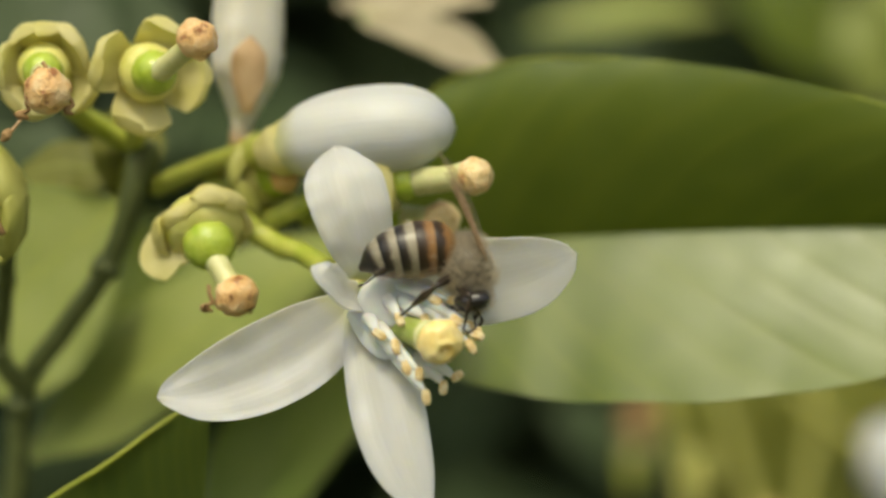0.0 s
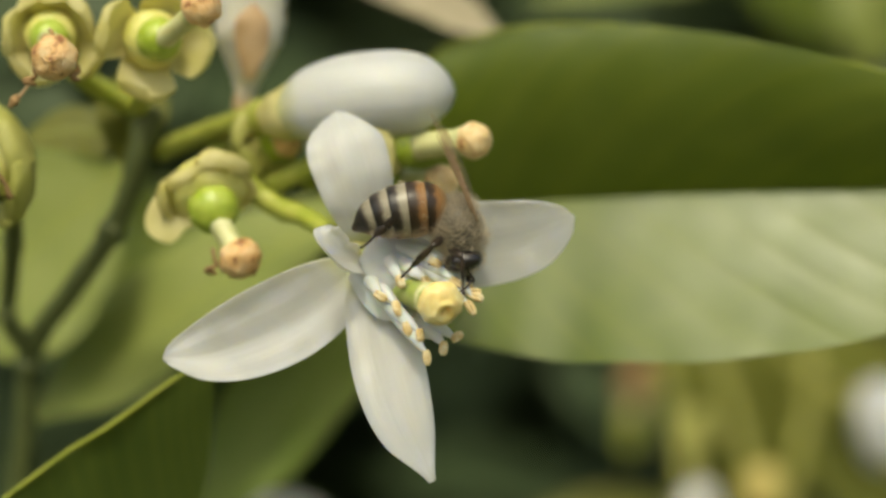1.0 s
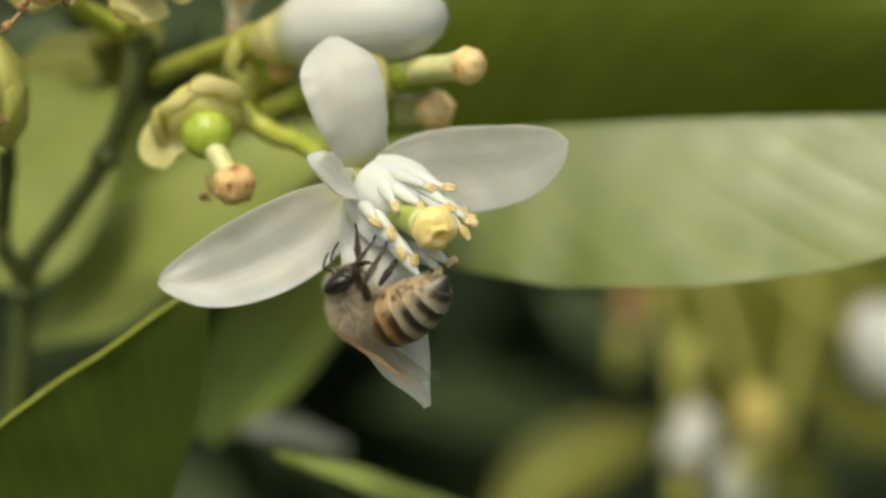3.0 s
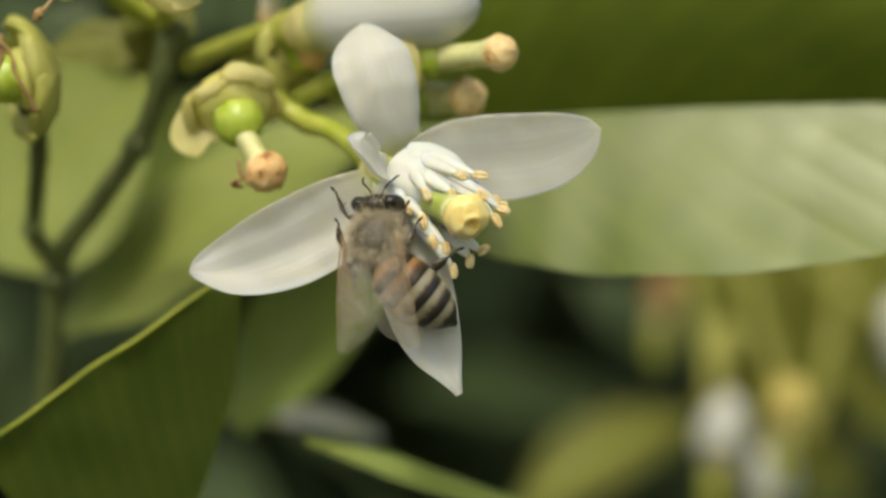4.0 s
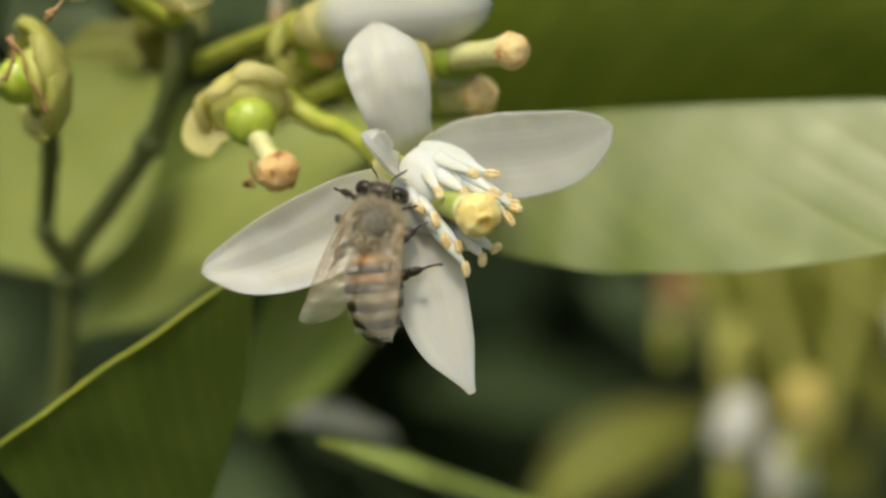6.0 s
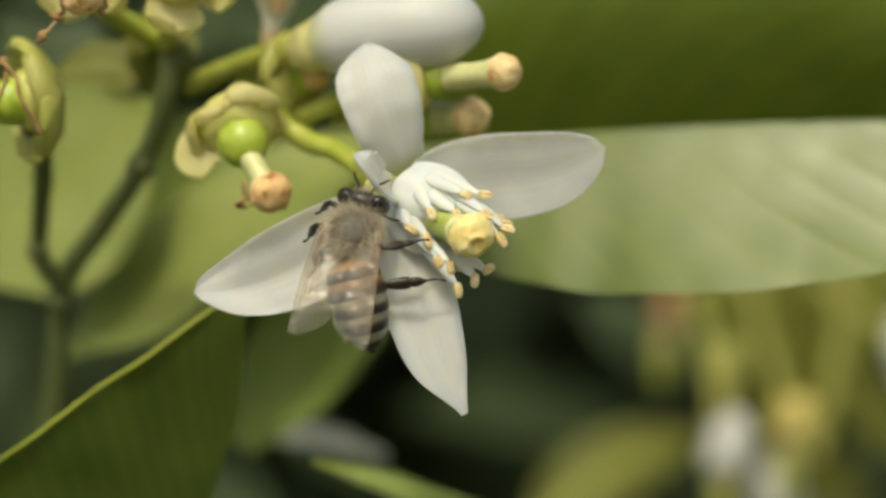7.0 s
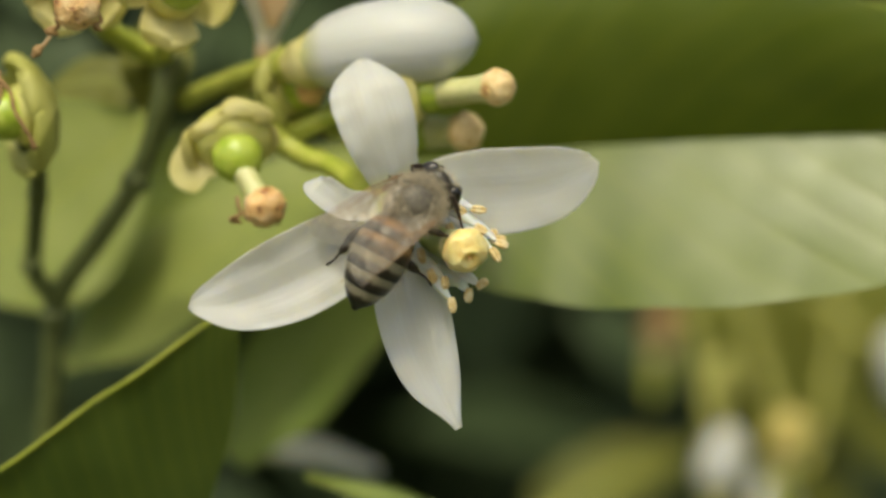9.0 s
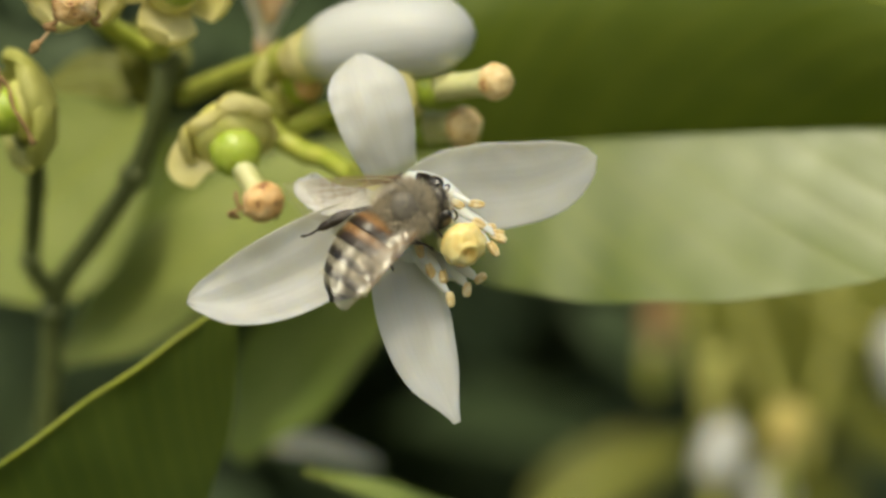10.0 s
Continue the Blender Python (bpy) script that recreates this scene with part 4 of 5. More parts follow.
def build_bee():
    bee = thing("honey_bee", "furry honey bee with grey-banded abdomen, foraging on the blossom", "bee")
    bm = bmesh.new()
    ball(bm, (0, 0, 0), (2.0, 1.85, 2.1), Vector((0, 1, 0)), 16, 22, 0.05)
    part("thorax", bm, DUSTY, bee, "dark thorax under grey-tan fur")
    bm = bmesh.new()
    fur_on(bm, (0, 0, 0), (1.98, 2.08, 1.83), 7000, 0.85, 1, only=lambda d: d.z < 0.84 or d.y < -0.35)
    fur_on(bm, (0, 0, 0), (1.98, 2.08, 1.83), 1600, 0.25, 7)
    part("thorax_fur", bm, FUR, bee, "grey-tan fur")
    # head
    head = part("head", ball(bmesh.new(), (0, 0.75 * MM, -0.25 * MM), (1.75, 0.92, 1.5), Vector((0, -.15, 1)), 14, 20, 0.04), CHITIN, bee, "black triangular head")
    head.location = Vector((0, 1.85, -0.2)) * MM
    for s in (-1, 1):
        bm = bmesh.new()
        ball(bm, Vector((s * 1.32, 0.78, -0.05)) * MM, (0.66, 0.80, 1.22), Vector((s * -.18, -.1, 1)), 16, 20)
        part("eye", bm, EYE_MAT, head, "glossy black compound eye")
        bm = bmesh.new()
        tube(bm, mm((s * 0.35, 1.5, 0.0), (s * 0.75, 2.1, 0.35), (s * 1.05, 2.4, 0.35), (s * 1.3, 2.9, -0.1), (s * 1.4, 3.3, -0.7)), [0.08, 0.065, 0.085, 0.085, 0.07], 16, 7)
        part("antenna", bm, LEGSKIN, head, "elbowed dark antenna")
    bm = bmesh.new()
    tube(bm, mm((0, 1.1, -1.2), (0, 1.35, -1.8), (0, 1.2, -2.5), (0, 0.9, -3.0)), [0.45, 0.3, 0.16, 0.08], 12, 8)
    part("tongue", bm, LEGSKIN, head, "brown mouthparts")
    bm = bmesh.new()
    fur_on(bm, (0, 0.7, -0.2), (1.6, 0.92, 1.47), 1500, 0.42, 2, (0, .2, 0), lambda d: abs(d.x) < 0.55)
    fur_on(bm, (0, 0.62, -0.1), (1.75, 0.95, 1.5), 900, 0.30, 3, (0, -.3, 0), lambda d: d.y < -0.15)
    part("head_fur", bm, FUR, head, "short pale fur")
    # abdomen of overlapping plates
    prof = [0.7, 1.85, 2.25, 2.36, 2.22, 1.86, 1.22, 0.24]
    axis = mm((0, 0.2, 0), (0, -1.6, 0.05), (0, -3.65, 0.0), (0, -5.85, -0.35), (0, -7.6, -1.1))
    bm = bmesh.new()
    tube(bm, axis, [r * 0.93 for r in prof], 24, 20, 0, 0, Vector(), 0.92)
    abdomen = part("abdomen", bm, TAILTIP, bee, "banded abdomen")
    cuts = [0.08, 0.25, 0.42, 0.57, 0.71, 0.85, 1.0]
    fine = smooth(axis, 100)
    for k in range(6):
        a, b = cuts[k] - 0.025, min(1.0, cuts[k + 1] + 0.03)
        ids = [int(round((a + (b - a) * j / 4) * 100)) for j in range(5)]
        rad = [blend(prof, i / 100) * (0.965 + 0.06 * j / 4) for j, i in enumerate(ids)]
        bm = bmesh.new()
        tube(bm, [fine[i] for i in ids], rad, 12, 24, 0, 0, Vector(), 0.92)
        part("plate", bm, AMBER if k < 2 else GREYBAND if k < 5 else TAILTIP, abdomen, "amber-brown plate" if k < 2 else "")
    bm = bmesh.new()
    for k, c in enumerate(cuts[:5]):
        o = fine[int((c + 0.05) * 100)] / MM
        r = blend(prof, c + 0.05)
        fur_on(bm, o, (r, 0.5, r * 0.93), 260, 0.34, 10 + k, (0, -1.6, 0), lambda d: abs(d.y) < 0.5)
    part("abdomen_fur", bm, FUR, abdomen, "bands of short pale hair")
    # wings and legs
    wings = {}
    for s, side in ((1, "r"), (-1, "l")):
        for kind, ln, wd, place in (("forewing", 9.0, 3.0, (1.35, 0.3, 1.7)), ("hindwing", 6.6, 2.1, (1.4, -0.5, 1.5))):
            bm, lines = wing_shape(ln, wd, s > 0, 0.6)
            w = part(kind, bm, WING, bee, "clear brownish wing")
            for k, line in enumerate(lines):
                part("vein", tube(bmesh.new(), line, [0.06, 0.05, 0.02] if k == 0 else [0.034, 0.03, 0.018], 14, 5), VEIN, w, "dark wing vein")
            wings[side + kind[0]] = (w, Vector((s * place[0], place[1], place[2])) * MM)
    legs = {}
    for s, side in ((1, "r"), (-1, "l")):
        for kind, y, thigh, shin, broad, pole in (("foreleg", 1.15, 2.1, 3.0, 0.25, (s * 1, .5, .45)), ("middle_leg", 0.15, 2.6, 3.8, 0.31, (s * 1, -.1, .45)), ("hind_leg", -0.9, 3.3, 4.9, 0.44, (s * 1, -1.1, .25))):
            bm = bmesh.new()
            tube(bm, mm((0, -0.1, 0), (0, thigh * 0.25, -0.06), (0, thigh * 0.65, -0.04), (0, thigh, 0)), [0.24, 0.34, 0.36, 0.30, 0.19], 16, 10, end=0.06)
            lg = part(kind, bm, LEGSKIN, bee, "dark hairy leg")
            bm = bmesh.new()
            k = shin * 0.46
            tube(bm, mm((0, -0.08, 0), (0, k * 0.3, 0.06), (0, k * 0.7, 0.06), (0, k, 0)), [0.16, broad * 0.75, broad * 1.05, broad * 1.15, broad * 1.0], 18, 12, 0.03, 1, Vector(), 0.62, end=0.06)
            fur_on(bm, (0, k * 0.55, 0), (broad * 0.9, k * 0.42, broad * 0.6), 90, 0.3, int(k * 10), (0, .5, 0))
            tibia = part("tibia", bm, LEGSKIN, lg)
            bm = bmesh.new()
            e = shin * 0.70
            tube(bm, mm((0, k - 0.05, 0), (0, k + (e - k) * 0.5, 0.02), (0, e, 0)), [broad * 0.85, broad * 0.92, broad * 0.72, 0.13], 12, 9, 0, 0, Vector(), 0.6)
            tube(bm, mm((0, e - 0.05, 0), (0, e + (shin - e) * 0.4, -0.05), (0, shin - 0.25, 0.04), (0.0, shin + 0.05, 0.16)), [0.09, 0.10, 0.085, 0.12, 0.05], 14, 7, 0.2)
            tarsus = part("tarsus", bm, LEGSKIN, lg)
            legs[side + kind[0]] = (lg, tibia, tarsus, Vector((s * 0.65, y, -1.25)) * MM, thigh * MM, shin * MM, Vector(pole).normalized())
    return bee, abdomen, head, wings, legs


BEE, ABDOMEN, HEAD, WINGS, LEGS = build_bee()


# ---- what moves ----
def stance(x, y, d, fx, fy, fz, ux, uy, uz):
    """The bee's pose: its place on the plan, the way it faces and the way of its back (right, up, towards the eye)."""
    f = V(fx, fy, fz).normalized()
    u = V(ux, uy, uz)
    u = (u - f * u.dot(f)).normalized()
    m = Matrix((f.cross(u), f, u)).transposed().to_4x4()
    m.translation = P(x, y, d)
    return m


def abdomen_pose(bend, side, roll=0):
    return pose(0, -1.75 * MM, -0.1 * MM, bend, 0, side) @ pose(0, 0, 0, 0, roll)


def wing_pose(place, s, spread, lift, twist=0):
    return Matrix.Translation(place) @ pose(0, 0, 0, -lift, s * twist, s * spread)


def bone(at, way, x):
    """A limb's pose: y along it, x as near as may be to the way given."""
    x = (x - way * x.dot(way)).normalized()
    m = Matrix((x, way, x.cross(way))).transposed().to_4x4()
    m.translation = at
    return m


def leg_poses(hip, foot, thigh, shin, pole):
    """Poses of thigh and shin, in the bee's space, that bring the foot to its hold with the knee towards the pole; both keep the axis of the knee."""
    d = foot - hip
    far = min(max(d.length, 0.45 * (thigh + shin)), 0.985 * (thigh + shin))
    d.normalize()
    x = (thigh ** 2 - shin ** 2 + far ** 2) / (2 * far)
    out = (pole - d * pole.dot(d)).normalized()
    knee = hip + d * x + out * math.sqrt(max(0.0, thigh ** 2 - x ** 2))
    axle = d.cross(out)
    return bone(hip, (knee - hip).normalized(), axle), bone(knee, (hip + d * far - knee).normalized(), axle)


# where a free foot hangs, in the bee's space (millimetres)
REST = {"rf": (1.5, 3.0, -2.6), "lf": (-1.5, 3.0, -2.6), "rm": (3.0, 0.2, -2.7), "lm": (-3.0, 0.2, -2.7), "rh": (2.5, -3.0, -2.6), "lh": (-2.5, -3.0, -2.6)}
# seconds, and the holds on the blossom (plan units, millimetres behind the plane of focus)
HOLDS = (
    (0.0, {"rm": (673, 413, -5), "rh": (600, 364, -5), "lm": (745, 430, -4), "lf": (800, 430, -4.9), "rf": (780, 445, -5.6)}),
    (1.1, {"rm": (673, 413, -5), "rh": (600, 364, -5), "lm": (745, 430, -4), "lf": (800, 430, -4.9), "rf": (780, 445, -5.6)}),
    (1.25, {"rh": (655, 435, -5.6), "rm": (700, 440, -5.6), "rf": (750, 440, -5.6)}),
    (1.5, {"rh": (640, 420, -4.9), "rm": (657, 458, -5.6)}),
    (1.6, {"rm": (735, 485, -6.3), "rh": (608, 364, -4.9), "rf": (790, 470, -6.3)}),
    (1.8, {"rm": (735, 485, -6.3), "rf": (745, 500, -6.3)}),
    (2.0, {"lh": (693, 350, -4.2), "rf": (641, 513, -5.6), "rm": (700, 500, -6.3), "lf": (650, 480, -4.9)}),
    (2.2, {"lh": (705, 365, -4.9), "rf": (610, 470, -5.6), "rm": (660, 490, -6.3), "rh": (760, 500, -6.3), "lf": (600, 450, -5.6)}),
    (2.4, {"lf": (590, 455, -5.6), "rf": (637, 472, -8), "rm": (657, 482, -9), "rh": (765, 505, -10), "lm": (690, 490, -4.2), "lh": (740, 500, -4.2)}),
    (3.0, {"lf": (600, 442, -5.6), "rf": (637, 472, -8), "rm": (657, 482, -9), "rh": (777, 519, -10.5), "lm": (690, 490, -4.2), "lh": (745, 500, -4.2)}),
    (3.2, {"lf": (540, 420, -4.9), "rf": (620, 440, -5.9), "rm": (650, 470, -6.3), "rh": (740, 520, -6.6)}),
    (4.3, {"lf": (486, 404, -3.5), "rf": (627, 440, -5.9), "rm": (642, 465, -6.3), "rh": (728, 510, -6.6), "lm": (500, 450, -2.8)}),
    (5.1, {"lf": (486, 404, -3.5), "rf": (627, 442, -5.9), "rm": (642, 465, -6.3), "rh": (722, 512, -6.6), "lm": (500, 450, -2.8)}),
    (5.35, {"lf": (490, 405, -3.5), "rf": (627, 442, -5.9), "rm": (642, 465, -6.3), "rh": (670, 655, -6.6), "lm": (505, 455, -2.8)}),
    (5.6, {"lf": (491, 406, -3.5), "rf": (627, 442, -5.9), "rm": (642, 465, -6.3), "rh": (662, 684, -6.8), "lm": (505, 455, -2.8)}),
    (5.8, {"lf": (491, 406, -3.5), "rf": (627, 442, -5.9), "rm": (642, 465, -6.3), "rh": (668, 545, -5.6), "lm": (505, 455, -2.8)}),
    (6.8, {"lf": (470, 420, -2.8), "rf": (603, 431, -5.9), "rm": (664, 462, -6.3), "rh": (694, 535, -5.6), "lm": (450, 470, -2.8)}),
    (7.5, {"lf": (462, 415, -2.8), "rf": (603, 431, -5.9), "rm": (664, 462, -6.3), "rh": (694, 535, -5.6), "lm": (440, 460, -2.8)}),
    (7.7, {"lf": (480, 425, -3.5), "rf": (660, 470, -6.3), "rm": (665, 495, -6.3)}),
    (8.0, {"lf": (560, 340, -4.2), "rm": (690, 500, -6.3), "lh": (440, 450, -2.8)}),
    (8.3, {"rm": (700, 470, -6.3), "lh": (458, 430, -2.8), "rh": (690, 505, -6.3)}),
    (8.5, {"rm": (712, 452, -6.6), "lh": (545, 440, -4.2), "rh": (688, 510, -6.3)}),
    (9.0, {"rf": (739, 425, -6.6), "rm": (725, 440, -6.6), "rh": (682, 518, -6.3), "lh": (494, 486, -2.8)}),
    (9.6, {"rf": (735, 430, -6.6), "rm": (700, 450, -6.6), "rh": (660, 510, -6.3), "lh": (450, 470, -2.8)}),
    (10.0, {"rf": (700, 440, -6.3), "rm": (676, 448, -6.6), "rh": (618, 496, -5.6), "lh": (416, 456, -2.8)}),
)


def motions():
    # body
    body = [
        (0.0, stance(789, 328, -4.0, 0.39, -0.92, 0.05, 0.92, 0.39, 0.05)), (0.3, stance(780, 333, -4.0, 0.39, -0.92, 0.05, 0.92, 0.39, 0.05)),
        (0.5, stance(779, 340, -4.0, 0.39, -0.92, 0.05, 0.92, 0.39, 0.05)), (0.7, stance(778, 340, -4.0, 0.39, -0.92, 0.05, 0.92, 0.39, 0.05)),
        (1.1, stance(774, 321, -4.0, 0.39, -0.92, 0.05, 0.92, 0.39, 0.05)), (1.2, stance(774, 328, -4.5, 0.76, -0.61, 0.20, 0.52, 0.77, 0.36)),
        (1.3, stance(775, 315, -5.0, 0.87, -0.46, 0.20, 0.36, 0.85, 0.38)), (1.4, stance(800, 307, -5.5, 1.00, 0.00, 0.10, -0.06, 0.80, 0.60)),
        (1.5, stance(824, 316, -5.5, 0.98, 0.10, 0.15, -0.18, 0.72, 0.67)), (1.6, stance(851, 352, -5.0, 0.61, -0.76, 0.20, 0.66, 0.64, 0.39)),
        (1.7, stance(868, 376, -5.0, 0.50, -0.84, 0.20, 0.77, 0.53, 0.34)), (1.8, stance(862, 445, -5.0, -0.25, -0.96, 0.15, 0.97, -0.24, 0.11)),
        (1.9, stance(830, 484, -7.0, -0.71, -0.71, 0.00, 0.70, -0.70, 0.11)), (2.0, stance(778, 539, -7.0, -0.99, -0.15, 0.00, 0.15, -0.98, -0.15)),
        (2.1, stance(777, 562, -7.0, -1.00, -0.10, 0.00, 0.10, -0.98, -0.15)), (2.2, stance(712, 577, -7.0, -1.00, 0.10, 0.00, -0.10, -0.98, -0.15)),
        (2.3, stance(685, 587, -7.0, -0.86, 0.51, 0.00, -0.51, -0.86, -0.20)), (2.4, stance(645, 590, -7.0, -0.79, 0.61, 0.00, -0.61, -0.79, -0.35)),
        (2.6, stance(644, 609, -7.0, -0.71, 0.71, 0.00, -0.71, -0.71, -0.35)), (2.8, stance(621, 601, -7.0, -0.65, 0.75, 0.05, -0.74, -0.65, -0.35)),
        (3.0, stance(604, 602, -7.0, -0.58, 0.81, 0.10, -0.76, -0.59, -0.35)), (3.1, stance(593, 583, -7.0, -0.60, 0.80, 0.10, -0.72, -0.59, -0.10)),
        (3.2, stance(572, 566, -7.0, -0.40, 0.91, 0.10, -0.68, -0.37, 0.63)), (3.7, stance(583, 514, -6.4, -0.10, 1.00, 0.00, -0.34, -0.03, 0.94)),
        (4.3, stance(576, 485, -6.4, 0.00, 0.99, -0.15, -0.19, 0.15, 0.97)), (4.6, stance(565, 477, -6.4, 0.00, 0.99, -0.15, -0.19, 0.15, 0.97)),
        (4.9, stance(564, 479, -6.4, 0.00, 0.99, -0.15, -0.19, 0.15, 0.97)), (5.1, stance(568, 476, -6.4, 0.15, 0.98, -0.15, -0.10, 0.16, 0.98)),
        (5.3, stance(561, 482, -6.4, 0.19, 0.97, -0.12, -0.00, 0.12, 0.99)), (5.5, stance(555, 479, -6.4, 0.19, 0.97, -0.12, -0.00, 0.12, 0.99)),
        (5.7, stance(566, 478, -6.4, 0.19, 0.97, -0.12, -0.00, 0.12, 0.99)), (6.2, stance(547, 472, -6.4, 0.22, 0.97, -0.12, -0.05, 0.13, 0.99)),
        (6.8, stance(537, 451, -6.4, 0.25, 0.96, -0.12, -0.09, 0.15, 0.98)), (7.0, stance(533, 453, -6.4, 0.25, 0.96, -0.12, -0.09, 0.15, 0.98)),
        (7.5, stance(525, 474, -6.4, 0.15, 0.98, -0.10, -0.10, 0.11, 0.99)), (7.6, stance(523, 493, -5.5, 0.25, 0.97, 0.05, -0.15, -0.01, 0.99)),
        (7.7, stance(542, 530, -6.5, 0.62, 0.72, 0.31, -0.24, -0.20, 0.95)), (7.8, stance(574, 523, -7.0, 0.51, 0.76, 0.41, -0.26, -0.32, 0.91)),
        (7.9, stance(635, 448, -7.5, 0.71, 0.63, 0.31, -0.19, -0.24, 0.95)), (8.0, stance(625, 441, -7.5, 0.71, 0.63, 0.31, -0.19, -0.24, 0.95)),
        (8.1, stance(616, 401, -7.5, 0.55, 0.81, 0.20, -0.11, -0.17, 0.98)), (8.2, stance(627, 372, -7.5, 0.36, 0.93, 0.05, -0.04, -0.04, 1.00)),
        (8.3, stance(645, 362, -7.5, 0.28, 0.93, -0.22, -0.03, 0.23, 0.97)), (8.4, stance(650, 358, -7.5, 0.28, 0.90, -0.34, -0.03, 0.35, 0.93)),
        (8.5, stance(653, 335, -7.5, 0.27, 0.87, -0.42, -0.01, 0.43, 0.90)), (8.6, stance(639, 348, -7.5, 0.44, 0.83, -0.34, 0.10, 0.33, 0.94)),
        (8.8, stance(636, 370, -7.5, 0.60, 0.76, -0.22, 0.10, 0.20, 0.97)), (9.0, stance(654, 374, -7.5, 0.76, 0.62, -0.16, 0.08, 0.16, 0.98)),
        (9.1, stance(661, 375, -7.5, 0.77, 0.62, -0.12, 0.06, 0.12, 0.98)), (9.3, stance(653, 376, -7.5, 0.70, 0.70, 0.08, -0.11, -0.01, 0.99)),
        (9.4, stance(653, 376, -7.5, 0.72, 0.68, 0.08, -0.11, -0.00, 0.99)), (9.7, stance(643, 388, -7.5, 0.83, 0.56, 0.08, -0.13, 0.05, 0.99)),
        (10.0, stance(639, 394, -7.5, 0.96, 0.26, 0.05, -0.08, 0.11, 0.99)),
    ]
    walk(BEE, body)
    walk(ABDOMEN, [
        (0.0, abdomen_pose(71, 29)), (0.3, abdomen_pose(76, 40)), (0.5, abdomen_pose(79, 57)), (0.7, abdomen_pose(76, 40)),
        (1.1, abdomen_pose(65, 24)), (1.2, abdomen_pose(34, 28)), (1.3, abdomen_pose(26, 25)), (1.4, abdomen_pose(6, 12)),
        (1.5, abdomen_pose(1, 20)), (1.6, abdomen_pose(42, 35)), (1.7, abdomen_pose(41, 30)), (1.8, abdomen_pose(62, 21)),
        (1.9, abdomen_pose(42, 6)), (2.0, abdomen_pose(36, -6)), (2.1, abdomen_pose(53, -12)), (2.2, abdomen_pose(54, -12)),
        (2.3, abdomen_pose(68, 0, -22)), (2.4, abdomen_pose(74, 10, -40)), (2.6, abdomen_pose(82, 28, -50)), (2.8, abdomen_pose(84, 40, -55)),
        (3.0, abdomen_pose(82, 44, -50)), (3.1, abdomen_pose(60, 40, -25)), (3.2, abdomen_pose(26, 40)), (3.7, abdomen_pose(12, 46)),
        (4.3, abdomen_pose(14, 46)), (4.6, abdomen_pose(14, 44)), (4.9, abdomen_pose(14, 41)), (5.1, abdomen_pose(11, 38)),
        (5.3, abdomen_pose(7, 14)), (5.5, abdomen_pose(7, 5)), (5.7, abdomen_pose(7, 11)), (6.2, abdomen_pose(8, 17)),
        (6.8, abdomen_pose(9, 21)), (7.0, abdomen_pose(9, 27)), (7.5, abdomen_pose(8, 23)), (7.6, abdomen_pose(7, 29)),
        (7.7, abdomen_pose(18, 26)), (7.8, abdomen_pose(6, -2)), (7.9, abdomen_pose(18, 16)), (8.0, abdomen_pose(18, 16)),
        (8.1, abdomen_pose(-11, 17)), (8.2, abdomen_pose(-8, 13)), (8.3, abdomen_pose(6, 10)), (8.4, abdomen_pose(13, 10)),
        (8.5, abdomen_pose(19, 9)), (8.6, abdomen_pose(15, 19)), (8.8, abdomen_pose(8, 16)), (9.0, abdomen_pose(5, 24)),
        (9.1, abdomen_pose(3, 25)), (9.3, abdomen_pose(-8, 28)), (9.4, abdomen_pose(-8, 30)), (9.7, abdomen_pose(-4, 27)),
        (10.0, abdomen_pose(0, 42)),
    ])
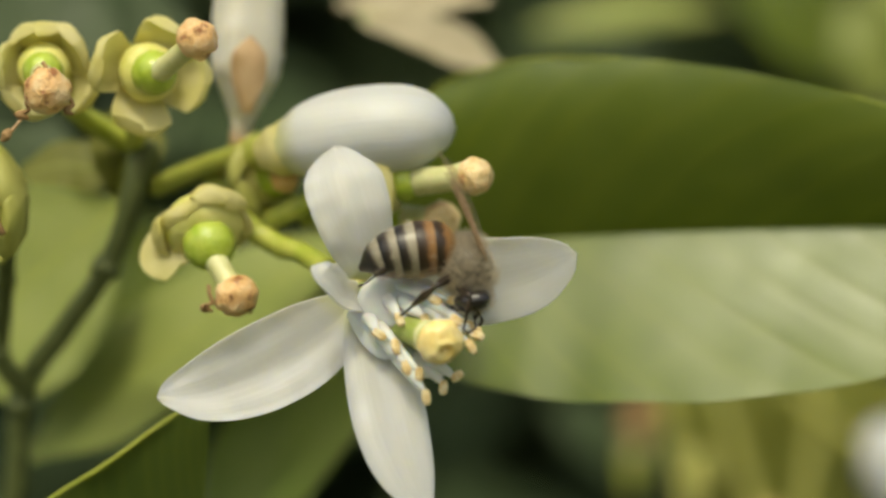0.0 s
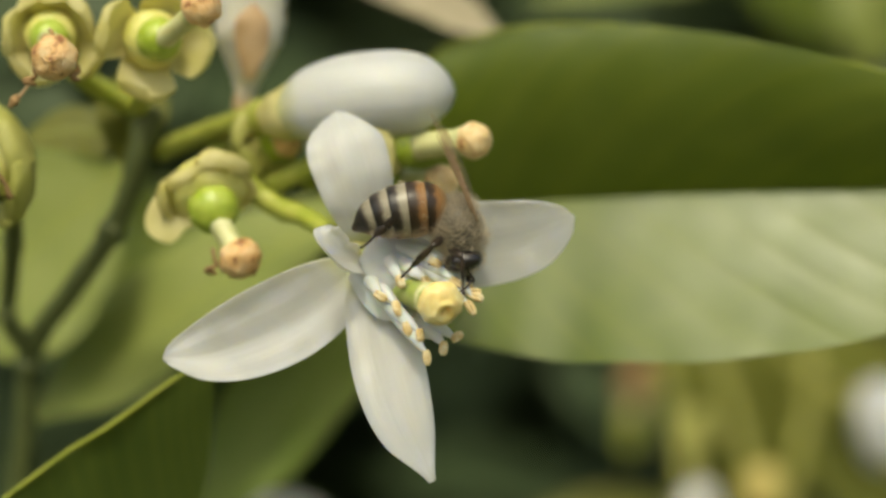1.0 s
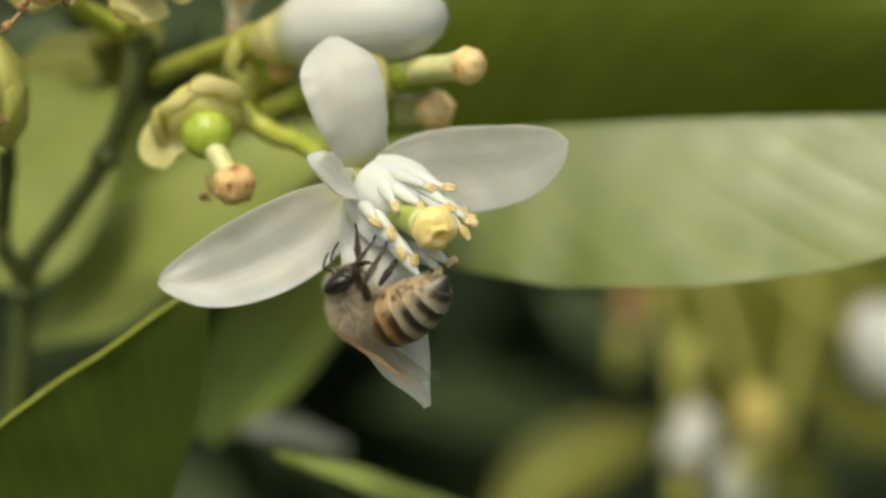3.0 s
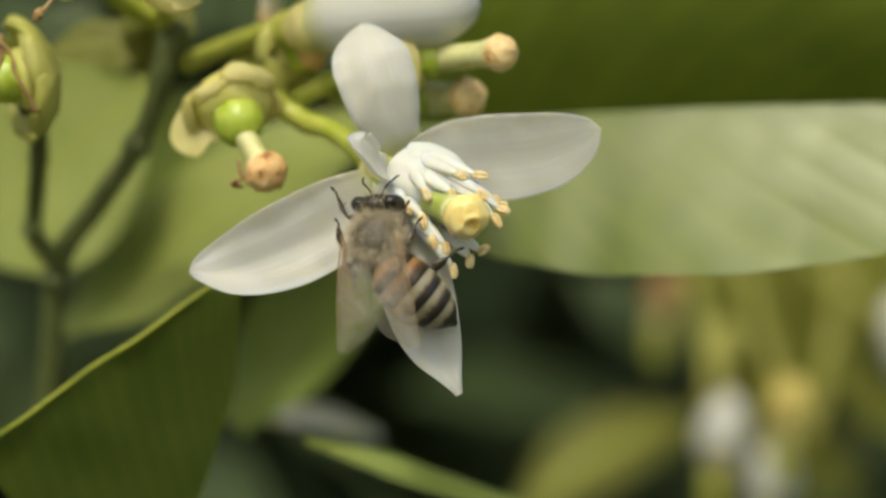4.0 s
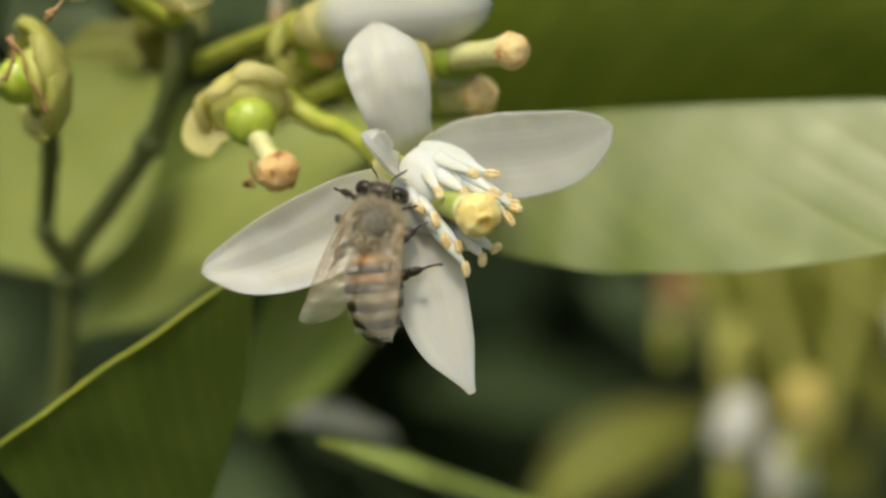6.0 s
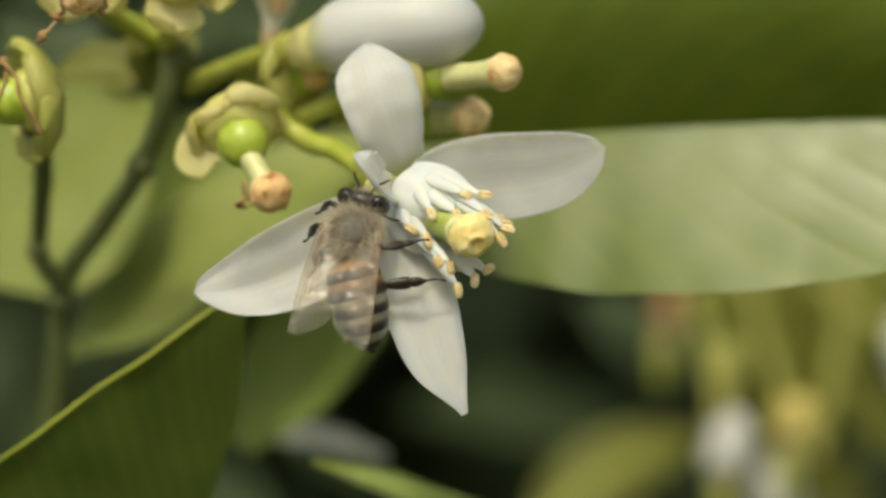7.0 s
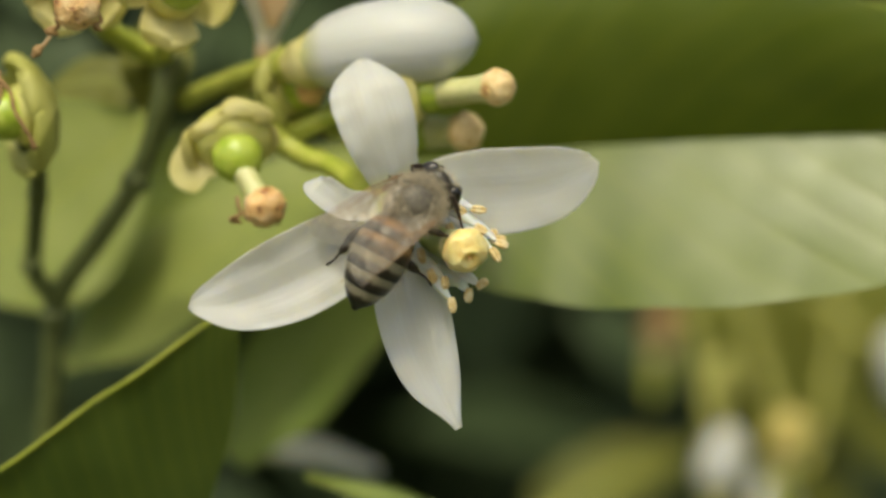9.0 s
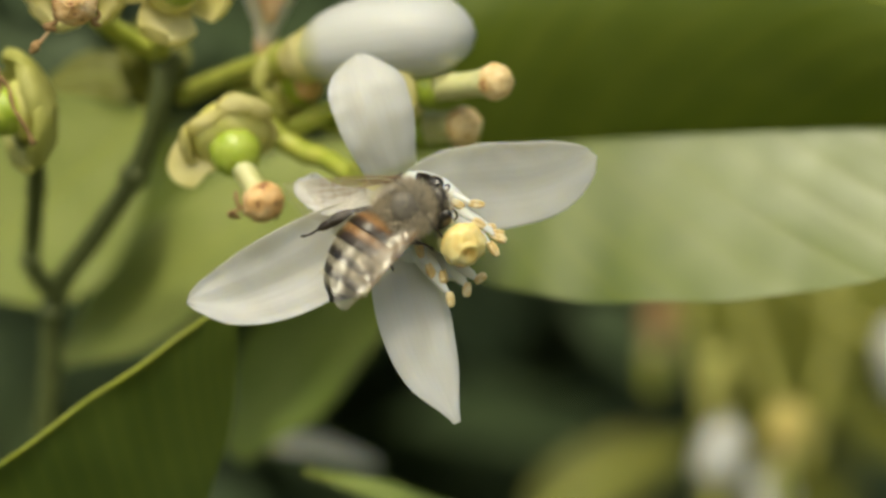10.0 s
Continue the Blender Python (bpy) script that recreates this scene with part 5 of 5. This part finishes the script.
    # wings
    for key, (w, place) in WINGS.items():
        s = 1 if key[0] == "r" else -1
        rear = 1.0 if key[1] == "f" else 1.25
        rows = [(0, 4, 4, 2, 2, 12), (1.1, 4, 4, 2, 2, 12), (1.4, 8, 10, 6, 6, 0), (1.7, 10, 8, 10, 8, 10), (2.0, 10, 16, 6, 6, 10), (2.4, 5, 6, -20, -18, 10), (3.0, 5, 6, -18, -16, 6), (3.3, 8, 10, 2, 2, 0),
                (4.3, 10, 2, 6, 6, 0), (5.0, 10, 6, 6, 6, 0), (5.4, 6, 14, 6, 6, 0), (7.0, 9, 3, 6, 6, 0), (7.4, 9, 1, 6, 6, 0), (7.7, 28, 34, 10, 8, 0), (8.1, 24, 32, 10, 6, 0), (8.3, 10, 28, 22, 20, 0),
                (8.5, 8, 19, 18, 16, 0), (8.7, 8, 16, 22, 18, 0), (9.0, 4, 8, 26, 22, 0), (9.4, 25, 10, 22, 22, 0), (10, 36, 10, 26, 22, 0)]
        walk(w, [(t, wing_pose(place, s, (a if s > 0 else b) * rear, c if s > 0 else e, g)) for t, a, b, c, e, g in rows])
    # legs: each foot keeps its hold while the body moves
    def foot_at(key, t, bee):
        k = max(i for i in range(len(HOLDS)) if HOLDS[i][0] <= t)
        (ta, pa), (tb, pb) = HOLDS[k], HOLDS[min(k + 1, len(HOLDS) - 1)]
        f = (t - ta) / (tb - ta) if tb > ta else 0.0
        ends = [bee.inverted() @ P(*h[key]) if key in h else Vector(REST[key]) * MM for h in (pa, pb)]
        foot = ends[0].lerp(ends[1], f)
        foot.z = min(foot.z, -0.0012)                    # feet stay on the belly's side
        return foot

    def between(a, b):
        """The body's poses from row to row, with two steps in between."""
        (ta, ma), (tb, mb) = a, b
        return [(ta + (tb - ta) * k / 3, ma.lerp(mb, k / 3)) for k in range(3)]

    steps = [q for a, b in zip(body, body[1:]) for q in between(a, b)] + body[-1:]
    for key, (lg, tibia, tarsus, hip, thigh, shin, pole) in LEGS.items():
        rows, low = [], []
        for t, bee in steps:
            upper, lower = leg_poses(hip, foot_at(key, t, bee), thigh, shin, pole)
            rows.append((t, upper))
            low.append((t, upper.inverted() @ lower))
        walk(lg, rows)
        walk(tibia, low)
        walk(tarsus, low)
    for_head = ((0, -20), (1.1, -20), (1.4, -10), (2.5, -8), (4.3, -15), (7.5, -15), (7.9, -25), (8.15, -35), (8.4, -75), (8.7, -65), (9.0, -50), (10, -55))
    walk(HEAD, [(t, pose(0, 0.00185, -0.0002, a)) for t, a in for_head])
    # the narrow petal, pushed aside when the bee climbs over it
    still = Matrix.Translation(NARROW.location)
    walk(NARROW, [(t, still @ pose(0, 0, 0, -7 if 4 < t < 7.5 else 0, b, a)) for t, a, b in ((0, 0, 0), (3.2, 0, 0), (4.3, 8, 0), (7.4, 8, 0), (7.8, 0, 0), (8.2, -6, 0), (8.6, -15, 0), (9.0, -32, -4), (9.4, -38, 5), (9.7, -48, 2), (10, -64, -5))])


motions()
